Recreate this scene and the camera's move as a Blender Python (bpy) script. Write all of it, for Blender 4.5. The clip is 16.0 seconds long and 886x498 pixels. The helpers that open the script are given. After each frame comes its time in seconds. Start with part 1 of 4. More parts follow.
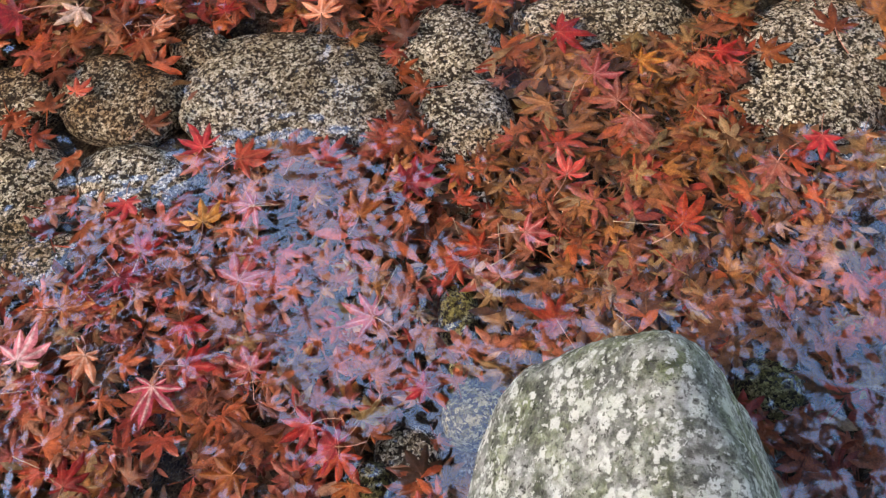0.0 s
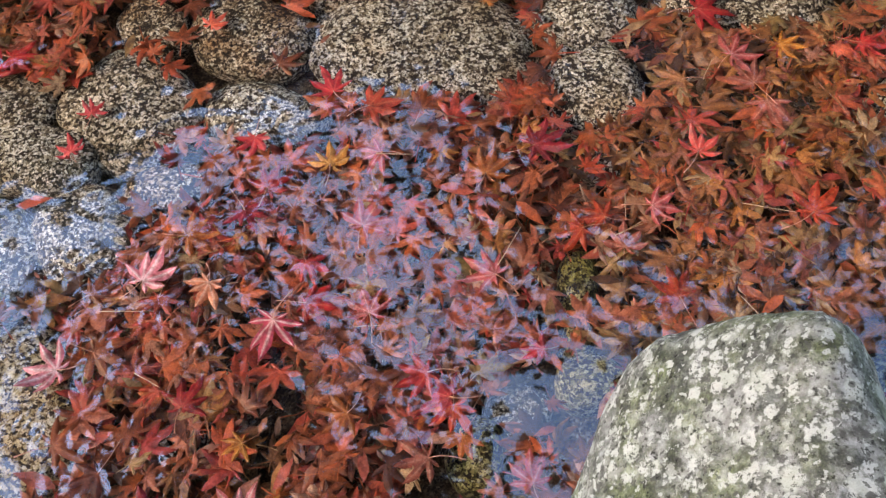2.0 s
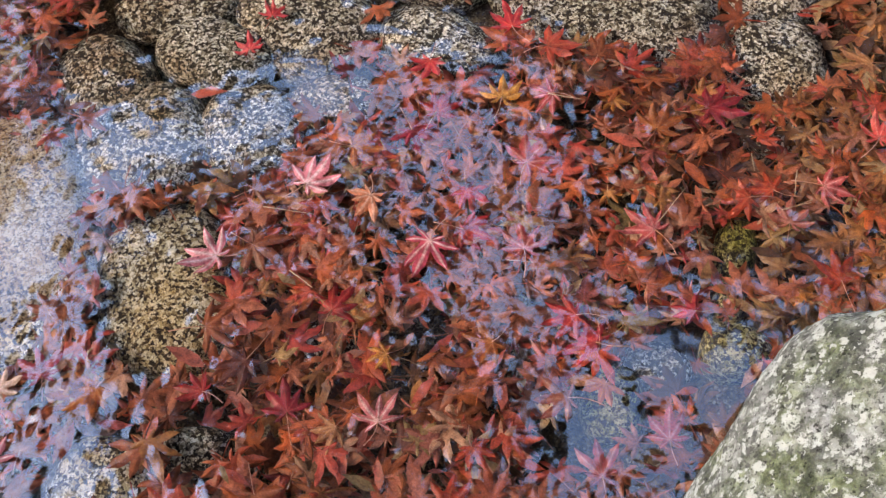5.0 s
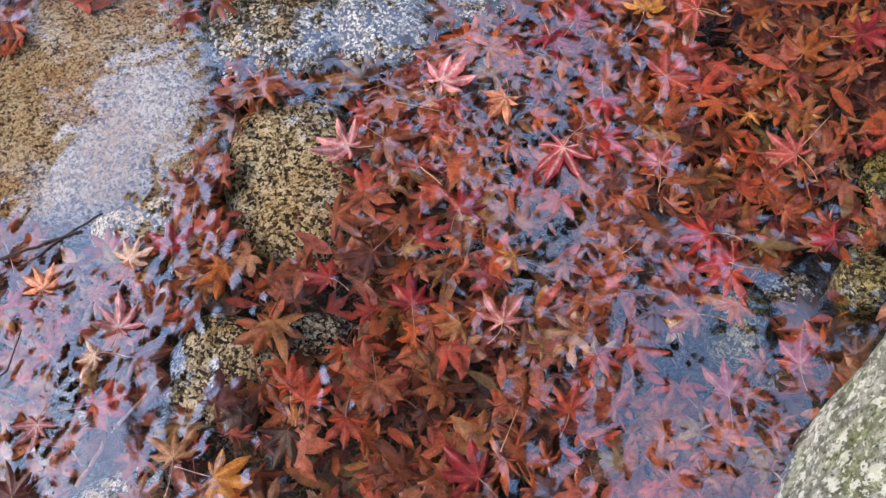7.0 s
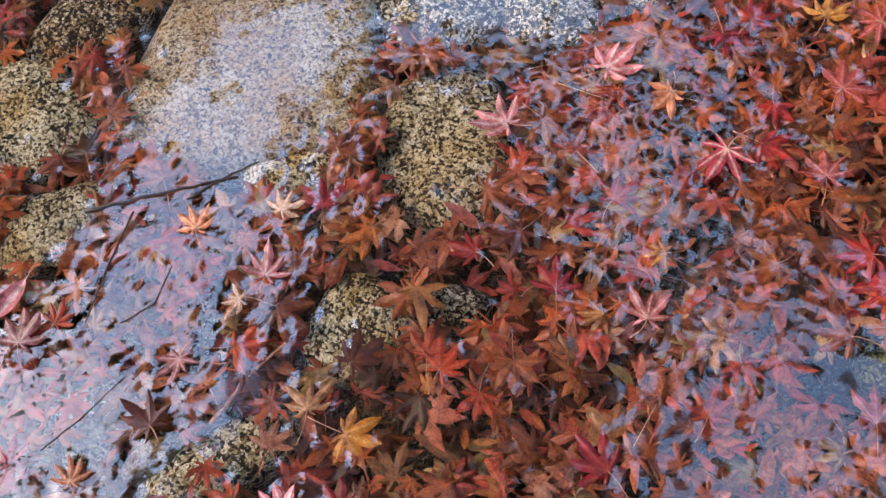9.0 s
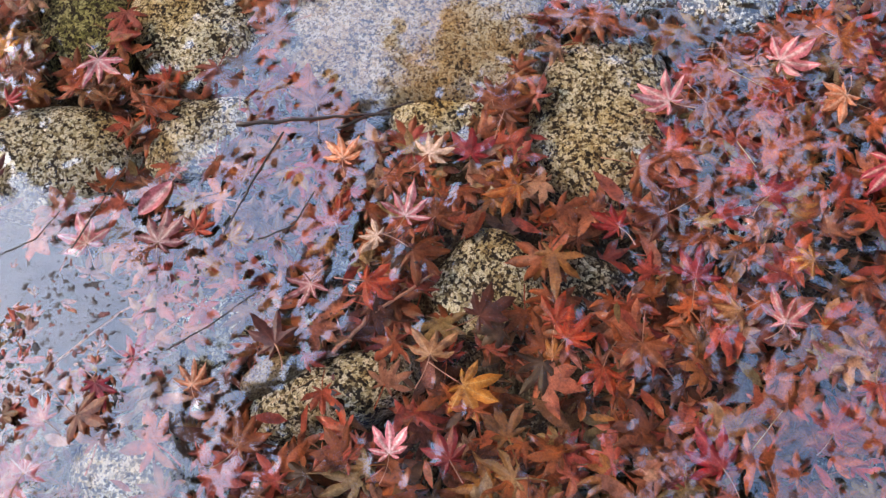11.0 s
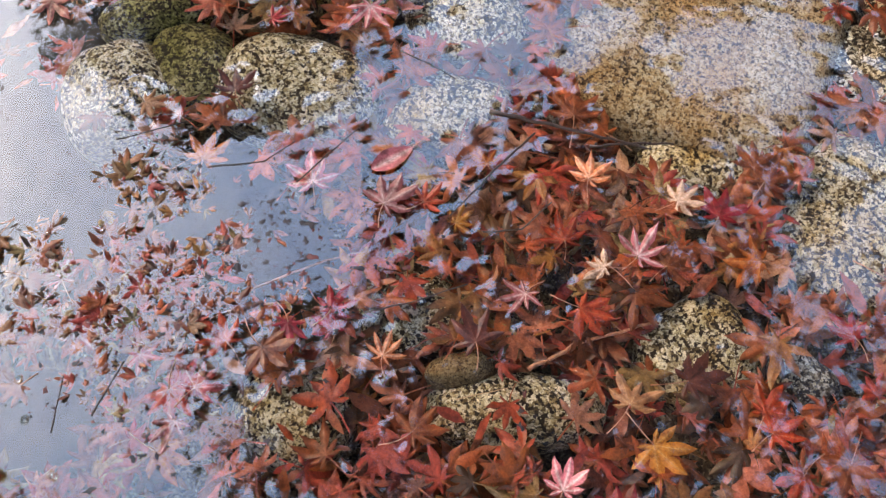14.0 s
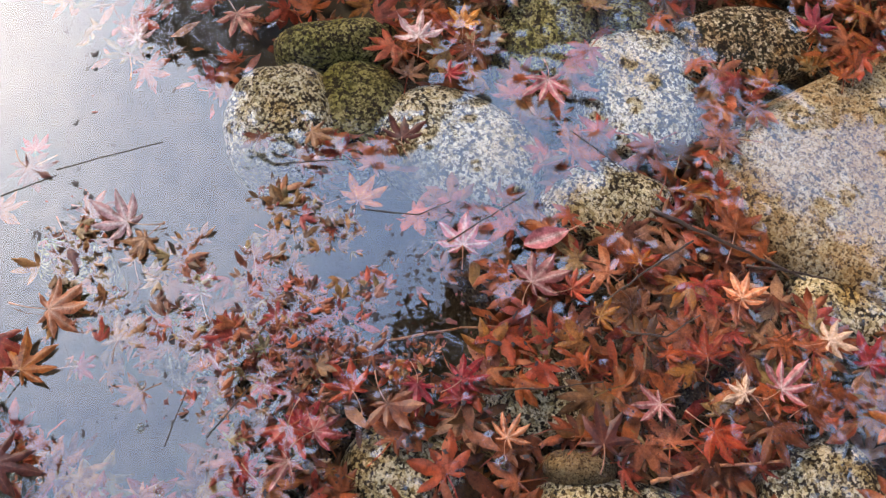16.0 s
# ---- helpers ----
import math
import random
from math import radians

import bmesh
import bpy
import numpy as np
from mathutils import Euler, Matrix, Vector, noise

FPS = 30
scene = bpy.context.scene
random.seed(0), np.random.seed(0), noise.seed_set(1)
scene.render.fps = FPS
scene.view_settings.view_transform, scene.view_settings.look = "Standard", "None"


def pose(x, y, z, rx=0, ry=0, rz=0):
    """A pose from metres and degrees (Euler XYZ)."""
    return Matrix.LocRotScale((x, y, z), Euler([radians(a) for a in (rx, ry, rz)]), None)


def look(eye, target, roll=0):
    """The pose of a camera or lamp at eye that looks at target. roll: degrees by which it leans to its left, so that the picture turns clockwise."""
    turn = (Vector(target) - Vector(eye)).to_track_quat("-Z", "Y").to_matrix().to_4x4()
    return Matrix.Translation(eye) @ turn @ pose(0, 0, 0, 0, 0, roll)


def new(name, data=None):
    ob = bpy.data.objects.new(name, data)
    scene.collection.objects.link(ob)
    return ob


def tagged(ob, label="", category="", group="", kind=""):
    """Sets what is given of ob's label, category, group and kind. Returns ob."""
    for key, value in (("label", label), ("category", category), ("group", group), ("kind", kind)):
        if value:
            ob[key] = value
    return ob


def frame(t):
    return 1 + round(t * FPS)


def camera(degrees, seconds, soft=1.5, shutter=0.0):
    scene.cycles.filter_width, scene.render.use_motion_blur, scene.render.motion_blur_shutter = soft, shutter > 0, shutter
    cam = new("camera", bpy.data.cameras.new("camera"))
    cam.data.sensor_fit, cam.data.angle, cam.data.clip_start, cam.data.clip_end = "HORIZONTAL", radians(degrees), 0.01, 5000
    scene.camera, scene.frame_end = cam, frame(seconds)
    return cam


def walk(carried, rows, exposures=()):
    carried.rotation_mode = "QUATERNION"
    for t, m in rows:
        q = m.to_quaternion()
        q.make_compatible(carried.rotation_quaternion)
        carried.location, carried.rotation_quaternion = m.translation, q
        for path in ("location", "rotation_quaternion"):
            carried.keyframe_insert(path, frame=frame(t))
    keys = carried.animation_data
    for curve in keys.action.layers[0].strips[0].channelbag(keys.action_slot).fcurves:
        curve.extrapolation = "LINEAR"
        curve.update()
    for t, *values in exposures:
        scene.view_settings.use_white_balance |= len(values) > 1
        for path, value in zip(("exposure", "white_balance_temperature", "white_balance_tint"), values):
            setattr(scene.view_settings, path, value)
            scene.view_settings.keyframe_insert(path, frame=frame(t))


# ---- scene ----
cam = camera(50.0, 16.0, soft=1.3)
EXPOSURE, KELVIN, TINT, WATER_GLOSS = 2.88, 6900, 12.0, 0.105
PATH = [
    (0, (0.046, 0.104, 0.982), (-0.125, 1.093, -0.748), -7.4),
    (0.5, (0.018, 0.096, 0.983), (-0.187, 1.069, -0.752), -7.6),
    (1, (-0.009, 0.087, 0.982), (-0.241, 1.041, -0.76), -7.6),
    (1.5, (-0.03, 0.08, 0.979), (-0.275, 1.028, -0.765), -7.0),
    (2, (-0.049, 0.072, 0.978), (-0.303, 1.011, -0.769), -6.3),
    (2.5, (-0.066, 0.066, 0.977), (-0.332, 0.994, -0.775), -6.0),
    (3, (-0.089, 0.061, 0.977), (-0.374, 0.975, -0.779), -5.9),
    (3.5, (-0.104, 0.051, 0.978), (-0.404, 0.946, -0.785), -5.7),
    (4, (-0.121, 0.042, 0.977), (-0.44, 0.912, -0.795), -5.3),
    (6.3, (-0.188, -0.039, 0.953), (-0.618, 0.741, -0.838), -6.3),
    (6.5, (-0.2, -0.048, 0.949), (-0.623, 0.713, -0.852), -6.1),
    (7, (-0.213, -0.056, 0.945), (-0.651, 0.649, -0.875), -7.6),
    (7.5, (-0.231, -0.062, 0.942), (-0.68, 0.61, -0.888), -7.6),
    (8, (-0.249, -0.072, 0.942), (-0.74, 0.583, -0.883), -8.5),
    (10.5, (-0.322, -0.132, 0.942), (-0.941, 0.351, -0.898), -13.0),
    (11, (-0.343, -0.143, 0.943), (-0.969, 0.305, -0.903), -11.9),
    (11.5, (-0.367, -0.163, 0.938), (-1.012, 0.276, -0.904), -8.6),
    (12, (-0.385, -0.199, 0.924), (-1.047, 0.262, -0.906), -4.4),
    (12.5, (-0.403, -0.219, 0.918), (-1.08, 0.213, -0.914), -3.7),
    (13, (-0.427, -0.244, 0.921), (-1.112, 0.184, -0.908), -1.9),
    (13.5, (-0.449, -0.258, 0.919), (-1.146, 0.138, -0.913), -1.8),
    (14, (-0.469, -0.276, 0.918), (-1.182, 0.099, -0.913), -1.1),
    (14.5, (-0.486, -0.296, 0.918), (-1.219, 0.077, -0.905), 0.2),
    (15, (-0.509, -0.332, 0.909), (-1.27, 0.044, -0.901), 3.2),
    (15.5, (-0.532, -0.348, 0.915), (-1.32, 0.006, -0.889), 4.9),
    (16, (-0.554, -0.366, 0.917), (-1.364, -0.033, -0.881), 5.6),
]
walk(cam, [(t, look(eye, target, roll)) for t, eye, target, roll in PATH], exposures=[(0.0, EXPOSURE, KELVIN, TINT + 3.0), (8.0, EXPOSURE, KELVIN + 100, TINT + 3.0), (11.0, EXPOSURE + 0.05, KELVIN + 300, TINT + 2.0), (16.0, EXPOSURE + 0.1, KELVIN + 850, TINT)])

# ---- light ----
world = bpy.data.worlds.new("sky")
scene.world = world
world.use_nodes = True
wn = world.node_tree.nodes
sky = wn.new("ShaderNodeTexSky")
sky.sky_type = "NISHITA"
sky.sun_disc = False
sky.ozone_density = 2.9
sky.dust_density = 0.8
sky.sun_elevation = radians(36)
sky.sun_rotation = radians(-115)
wn["Background"].inputs["Strength"].default_value = 0.15
# thin broken veil of high cloud
veil, fleece, cover, milk = wn.new("ShaderNodeMix"), wn.new("ShaderNodeTexNoise"), wn.new("ShaderNodeMapRange"), wn.new("ShaderNodeHueSaturation")
veil.data_type = "RGBA"
fleece.inputs["Scale"].default_value, fleece.inputs["Detail"].default_value, fleece.inputs["Distortion"].default_value = 3.2, 4.0, 0.6
cover.inputs[1].default_value, cover.inputs[2].default_value = 0.50, 0.72
milk.inputs["Saturation"].default_value, milk.inputs["Value"].default_value = 0.72, 1.12
for a, b in ((wn.new("ShaderNodeTexCoord").outputs["Generated"], fleece.inputs["Vector"]), (fleece.outputs[0], cover.inputs[0]), (sky.outputs[0], milk.inputs["Color"]), (cover.outputs[0], veil.inputs[0]),
             (sky.outputs[0], veil.inputs[6]), (milk.outputs[0], veil.inputs[7]), (veil.outputs[2], wn["Background"].inputs["Color"])):
    world.node_tree.links.new(a, b)
sun = new("sun", bpy.data.lights.new("sun", "SUN"))
sun.data.energy, sun.data.angle, sun.data.color = 0.5, radians(14), (1.0, 0.80, 0.58)
sun.matrix_world = look((-7.5, -3.5, 6.0), (0, 0, 0))


# ---- materials ----
def material(name):
    m = bpy.data.materials.new(name)
    m.use_nodes = True
    t = m.node_tree
    return m, t, t.nodes["Principled BSDF"]


def node(t, kind, **values):
    n = t.nodes.new(kind)
    for key, value in values.items():
        n.inputs[key].default_value = value
    return n


def ramp(t, source, *stops):
    n = t.nodes.new("ShaderNodeValToRGB")
    while len(n.color_ramp.elements) < len(stops):
        n.color_ramp.elements.new(0.5)
    for e, (at, c) in zip(n.color_ramp.elements, stops):
        e.position, e.color = at, (*c, 1.0)
    t.links.new(source, n.inputs[0])
    return n.outputs[0]


def mix(t, factor, a, b, mode="MIX"):
    n = t.nodes.new("ShaderNodeMix")
    n.data_type, n.blend_type = "RGBA", mode
    for socket, value in ((n.inputs[0], factor), (n.inputs[6], a), (n.inputs[7], b)):
        if isinstance(value, bpy.types.NodeSocket):
            t.links.new(value, socket)
        else:
            socket.default_value = value if isinstance(value, float) else (*value, 1.0)
    return n.outputs[2]


def grain(t, scale, detail=3.0, rough=0.55, where=None):
    n = node(t, "ShaderNodeTexNoise", Scale=scale, Detail=detail, Roughness=rough)
    t.links.new(where, n.inputs["Vector"])
    return n.outputs[0]


def bump(t, bsdf, height, strength, distance):
    n = node(t, "ShaderNodeBump", Strength=strength, Distance=distance)
    t.links.new(height, n.inputs["Height"])
    t.links.new(n.outputs[0], bsdf.inputs["Normal"])


def granite(name, grains, stain, amount, size=1.0, gloom=0.2):
    """Coarse granite: packed crystals from black mica over brown and buff to pale feldspar, with rusty or mossy patches.
    grains: five colours, dark to pale; gloom: the share of dark crystals."""
    m, t, b = material(name)
    at = t.nodes.new("ShaderNodeNewGeometry").outputs["Position"]
    who = t.nodes.new("ShaderNodeObjectInfo").outputs["Random"]
    wob = node(t, "ShaderNodeTexNoise", Scale=260.0, Detail=3.0, Roughness=0.6)
    t.links.new(at, wob.inputs["Vector"])
    bent = node(t, "ShaderNodeVectorMath")
    bent.operation = "MULTIPLY_ADD"
    bent.inputs[1].default_value = (0.007, 0.007, 0.007)
    t.links.new(wob.outputs["Color"], bent.inputs[0])
    t.links.new(at, bent.inputs[2])
    values = []
    for scale in (255.0 / size, 480.0 / size):
        cell = node(t, "ShaderNodeTexVoronoi", Scale=scale, Randomness=1.0)
        t.links.new(bent.outputs[0], cell.inputs["Vector"])
        one = t.nodes.new("ShaderNodeSeparateColor")
        t.links.new(cell.outputs["Color"], one.inputs[0])
        values.append(one.outputs[0])
    drift = node(t, "ShaderNodeMath")
    drift.operation = "MULTIPLY_ADD"
    drift.inputs[1].default_value = 1.1
    t.links.new(grain(t, 30, 6.0, 0.72, at), drift.inputs[0])
    t.links.new(values[0], drift.inputs[2])
    shift = node(t, "ShaderNodeMath")
    shift.operation = "SUBTRACT"
    shift.inputs[1].default_value = 0.55
    t.links.new(drift.outputs[0], shift.inputs[0])
    k = gloom
    c = ramp(t, shift.outputs[0], *[(d, e) for d, e in zip((k - 0.04, k + 0.03, k + 0.16, k + 0.36, min(0.98, k + 0.62)), grains)])
    flecks = ramp(t, values[1], (0.10 + 0.5 * k, (0.10, 0.08, 0.06)), (0.16 + 0.5 * k, (1.0, 1.0, 1.0)), (0.80, (1.0, 1.0, 1.0)), (0.90, (1.3, 1.28, 1.22)))
    c = mix(t, 0.85, c, flecks, "MULTIPLY")
    dust = ramp(t, grain(t, 700 / size, 3.0, 0.65, at), (0.34, (0.62, 0.58, 0.54)), (0.56, (1.08, 1.08, 1.08)))
    c = mix(t, 0.8, c, dust, "MULTIPLY")
    rust = ramp(t, grain(t, 11, 6.0, 0.68, at), (0.56 - 0.2 * amount, (0, 0, 0)), (0.74 - 0.2 * amount, (1, 1, 1)))
    c = mix(t, rust, c, mix(t, 0.9, c, stain, "MULTIPLY"))
    shade = ramp(t, who, (0.0, (0.76, 0.73, 0.68)), (0.5, (0.95, 0.94, 0.90)), (1.0, (0.92, 0.87, 0.79)))
    c = mix(t, 1.0, c, shade, "MULTIPLY")
    t.links.new(c, b.inputs["Base Color"])
    b.inputs["Roughness"].default_value = 0.7
    b.inputs["Specular IOR Level"].default_value = 0.25
    bump(t, b, mix(t, 0.5, values[0], grain(t, 120, 6.0, 0.7, at)), 0.9, 0.005)
    return m


MICA = (0.022, 0.018, 0.013)
GRANITE = {
    "pale": granite("granite_pale", (MICA, (0.055, 0.042, 0.027), (0.22, 0.19, 0.13), (0.55, 0.51, 0.41), (0.90, 0.88, 0.79)), (0.66, 0.50, 0.30), 0.3, 0.92, 0.29),
    "warm": granite("granite_warm", (MICA, (0.05, 0.033, 0.018), (0.19, 0.15, 0.09), (0.49, 0.42, 0.31), (0.88, 0.84, 0.72)), (0.60, 0.36, 0.15), 0.5, 0.92, 0.33),
    "gold": granite("granite_gold", (MICA, (0.07, 0.048, 0.022), (0.31, 0.245, 0.13), (0.60, 0.53, 0.35), (0.86, 0.81, 0.65)), (0.80, 0.60, 0.30), 0.4, 0.9, 0.19),
    "tan": granite("granite_tan", ((0.06, 0.045, 0.03), (0.20, 0.14, 0.075), (0.43, 0.32, 0.18), (0.56, 0.44, 0.28), (0.76, 0.68, 0.52)), (0.82, 0.62, 0.38), 0.65, 0.85, 0.09),
    "moss": granite("granite_mossy", (MICA, (0.03, 0.032, 0.014), (0.13, 0.125, 0.045), (0.24, 0.22, 0.09), (0.46, 0.42, 0.22)), (0.60, 0.62, 0.25), 0.6, 0.9, 0.22),
    "brown": granite("pebble_brown", ((0.10, 0.06, 0.03), (0.18, 0.115, 0.055), (0.24, 0.16, 0.08), (0.30, 0.20, 0.10), (0.38, 0.28, 0.16)), (0.7, 0.5, 0.3), 0.4, 0.6, 0.1),
}


def boulder_material():
    """Weathered granite under grey-green lichen: soft pale sheets, cream crusts, olive moss, dark pits."""
    m, t, b = material("lichen_granite")
    at = t.nodes.new("ShaderNodeNewGeometry").outputs["Position"]
    base = ramp(t, grain(t, 55, 6.0, 0.72, at), (0.36, (0.05, 0.052, 0.045)), (0.45, (0.105, 0.11, 0.09)), (0.53, (0.18, 0.185, 0.16)), (0.62, (0.32, 0.325, 0.30)), (0.70, (0.42, 0.42, 0.39)))
    green = ramp(t, grain(t, 15, 5.0, 0.7, at), (0.44, (0, 0, 0)), (0.62, (1, 1, 1)))
    c = mix(t, green, base, mix(t, 1.0, base, (0.72, 0.80, 0.46), "MULTIPLY"))
    sheet = ramp(t, grain(t, 24, 7.0, 0.7, at), (0.50, (0, 0, 0)), (0.64, (0.8, 0.8, 0.8)))
    c = mix(t, sheet, c, mix(t, 0.65, c, (0.50, 0.50, 0.46)))
    wob = node(t, "ShaderNodeTexNoise", Scale=120.0, Detail=4.0, Roughness=0.65)
    t.links.new(at, wob.inputs["Vector"])
    bent = node(t, "ShaderNodeVectorMath")
    bent.operation = "MULTIPLY_ADD"
    bent.inputs[1].default_value = (0.016, 0.016, 0.016)
    t.links.new(wob.outputs["Color"], bent.inputs[0])
    t.links.new(at, bent.inputs[2])
    for scale, share, far, colour in ((46.0, 0.78, 0.50, (0.47, 0.49, 0.41)), (80.0, 0.70, 0.54, (0.54, 0.55, 0.49)), (120.0, 0.82, 0.50, (0.07, 0.07, 0.06)), (170.0, 0.66, 0.52, (0.48, 0.49, 0.43)), (260.0, 0.80, 0.55, (0.06, 0.06, 0.05))):
        spots = node(t, "ShaderNodeTexVoronoi", Scale=scale, Randomness=1.0)
        t.links.new(bent.outputs[0], spots.inputs["Vector"])
        one = t.nodes.new("ShaderNodeSeparateColor")
        t.links.new(spots.outputs["Color"], one.inputs[0])
        pick = ramp(t, one.outputs[0], (share, (0, 0, 0)), (share + 0.02, (1, 1, 1)))
        near = ramp(t, spots.outputs["Distance"], (far - 0.16, (0.8, 0.8, 0.8)), (far, (0, 0, 0)))
        c = mix(t, mix(t, 1.0, pick, near, "MULTIPLY"), c, colour)
    dark = ramp(t, grain(t, 170, 4.0, 0.65, at), (0.34, (0.12, 0.12, 0.10)), (0.42, (1, 1, 1)))
    c = mix(t, 0.9, c, dark, "MULTIPLY")
    t.links.new(c, b.inputs["Base Color"])
    b.inputs["Roughness"].default_value = 0.85
    b.inputs["Specular IOR Level"].default_value = 0.3
    bump(t, b, grain(t, 80, 7.0, 0.72, at), 0.8, 0.006)
    return m


def gravel_material():
    m, t, b = material("pond_gravel")
    at = t.nodes.new("ShaderNodeNewGeometry").outputs["Position"]
    v = node(t, "ShaderNodeTexVoronoi", Scale=420.0)
    t.links.new(at, v.inputs["Vector"])
    c = ramp(t, v.outputs["Color"], (0.15, (0.045, 0.032, 0.018)), (0.4, (0.15, 0.10, 0.05)), (0.7, (0.27, 0.20, 0.11)), (0.9, (0.50, 0.43, 0.29)))
    c = mix(t, 1.0, c, ramp(t, grain(t, 90, 5.0, 0.7, at), (0.36, (0.30, 0.26, 0.22)), (0.60, (1.1, 1.1, 1.1))), "MULTIPLY")
    silt = ramp(t, grain(t, 6, 4.0, 0.6, at), (0.42, (0.35, 0.30, 0.26)), (0.66, (1, 1, 1)))
    c = mix(t, 1.0, c, silt, "MULTIPLY")
    part_z = t.nodes.new("ShaderNodeSeparateXYZ")
    t.links.new(at, part_z.inputs[0])
    deep = node(t, "ShaderNodeMapRange")
    t.links.new(part_z.outputs["Z"], deep.inputs[0])
    deep.inputs[1].default_value, deep.inputs[2].default_value = -0.105, -0.145
    mud = ramp(t, grain(t, 40, 5.0, 0.7, at), (0.35, (0.022, 0.018, 0.012)), (0.65, (0.05, 0.040, 0.026)))
    c = mix(t, deep.outputs[0], c, mud)
    t.links.new(c, b.inputs["Base Color"])
    b.inputs["Roughness"].default_value = 0.9
    bump(t, b, grain(t, 150, 5.0, 0.7, at), 0.6, 0.004)
    return m


def water_material():
    m, t, b = material("pond_water")
    t.nodes.remove(b)
    at = t.nodes.new("ShaderNodeNewGeometry").outputs["Position"]
    stir = node(t, "ShaderNodeAttribute")
    stir.attribute_name = "stir"
    swirl = node(t, "ShaderNodeTexNoise", Scale=110.0, Detail=2.0, Roughness=0.5, Distortion=1.0)
    t.links.new(at, swirl.inputs["Vector"])
    fine = t.nodes.new("ShaderNodeMath")
    fine.operation = "MULTIPLY"
    t.links.new(swirl.outputs[0], fine.inputs[0])
    t.links.new(stir.outputs["Fac"], fine.inputs[1])
    calm = node(t, "ShaderNodeBump", Strength=0.02, Distance=0.004)
    t.links.new(grain(t, 34, 2.0, 0.5, at), calm.inputs["Height"])
    lift = node(t, "ShaderNodeBump", Strength=0.3, Distance=0.00035)
    t.links.new(fine.outputs[0], lift.inputs["Height"])
    t.links.new(calm.outputs[0], lift.inputs["Normal"])
    gloss = node(t, "ShaderNodeBsdfGlossy", Roughness=0.0, Color=(1, 1, 1, 1))
    clear = node(t, "ShaderNodeBsdfRefraction", Color=(0.97, 0.965, 0.94, 1), Roughness=0.0, IOR=1.33)
    facing = node(t, "ShaderNodeLayerWeight", Blend=0.5)
    steep = t.nodes.new("ShaderNodeMath")
    steep.operation = "POWER"
    steep.inputs[1].default_value = 5.0
    share = t.nodes.new("ShaderNodeMath")
    share.operation = "MULTIPLY_ADD"
    share.inputs[1].default_value, share.inputs[2].default_value = 1.0 - WATER_GLOSS, WATER_GLOSS
    t.links.new(facing.outputs["Facing"], steep.inputs[0])
    t.links.new(steep.outputs[0], share.inputs[0])
    both = t.nodes.new("ShaderNodeMixShader")
    t.links.new(lift.outputs[0], gloss.inputs["Normal"])
    t.links.new(lift.outputs[0], clear.inputs["Normal"])
    t.links.new(lift.outputs[0], facing.inputs["Normal"])
    t.links.new(share.outputs[0], both.inputs[0])
    t.links.new(clear.outputs[0], both.inputs[1])
    t.links.new(gloss.outputs[0], both.inputs[2])
    t.links.new(both.outputs[0], t.nodes["Material Output"].inputs[0])
    return m


def leaf_material(name, edge, middle, rib, island=False, gloss=0.35):
    """A maple leaf: lobe edges, paler middles and ribs, blotches of decay."""
    m, t, b = material(name)
    at = t.nodes.new("ShaderNodeNewGeometry")
    who = at.outputs["Random Per Island"] if island else t.nodes.new("ShaderNodeObjectInfo").outputs["Random"]
    mid = node(t, "ShaderNodeAttribute")
    mid.attribute_name = "rib"
    if island:
        c = ramp(t, who, *island)
        c = mix(t, ramp(t, mid.outputs["Fac"], (0.5, (0, 0, 0)), (1.0, (0.6, 0.6, 0.6))), c, mix(t, 1.0, c, (1.25, 1.15, 1.05), "MULTIPLY"))
    else:
        c = ramp(t, mid.outputs["Fac"], (0.0, edge), (0.55, edge), (0.80, middle), (0.93, middle), (0.985, rib))
        hue = node(t, "ShaderNodeHueSaturation", Saturation=1.0)
        n = node(t, "ShaderNodeMapRange")
        t.links.new(who, n.inputs[0])
        n.inputs[3].default_value, n.inputs[4].default_value = 0.75, 1.2
        t.links.new(n.outputs[0], hue.inputs["Value"])
        t.links.new(c, hue.inputs["Color"])
        c = hue.outputs[0]
    blotch = ramp(t, grain(t, 75, 6.0, 0.72, at.outputs["Position"]), (0.36, (0.26, 0.20, 0.16)), (0.50, (0.82, 0.80, 0.77)), (0.64, (1.18, 1.20, 1.16)))
    c = mix(t, 0.85, c, blotch, "MULTIPLY")
    mottle = ramp(t, grain(t, 420, 3.0, 0.6, at.outputs["Position"]), (0.36, (0.62, 0.55, 0.5)), (0.56, (1.06, 1.06, 1.06)))
    c = mix(t, 0.7, c, mottle, "MULTIPLY")
    t.links.new(c, b.inputs["Base Color"])
    b.inputs["Roughness"].default_value = gloss
    b.inputs["Specular IOR Level"].default_value = 0.35
    rough = mix(t, 0.6, mid.outputs["Color"], grain(t, 160, 4.0, 0.65, at.outputs["Position"]))
    bump(t, b, rough, 0.6, 0.0025)
    return m


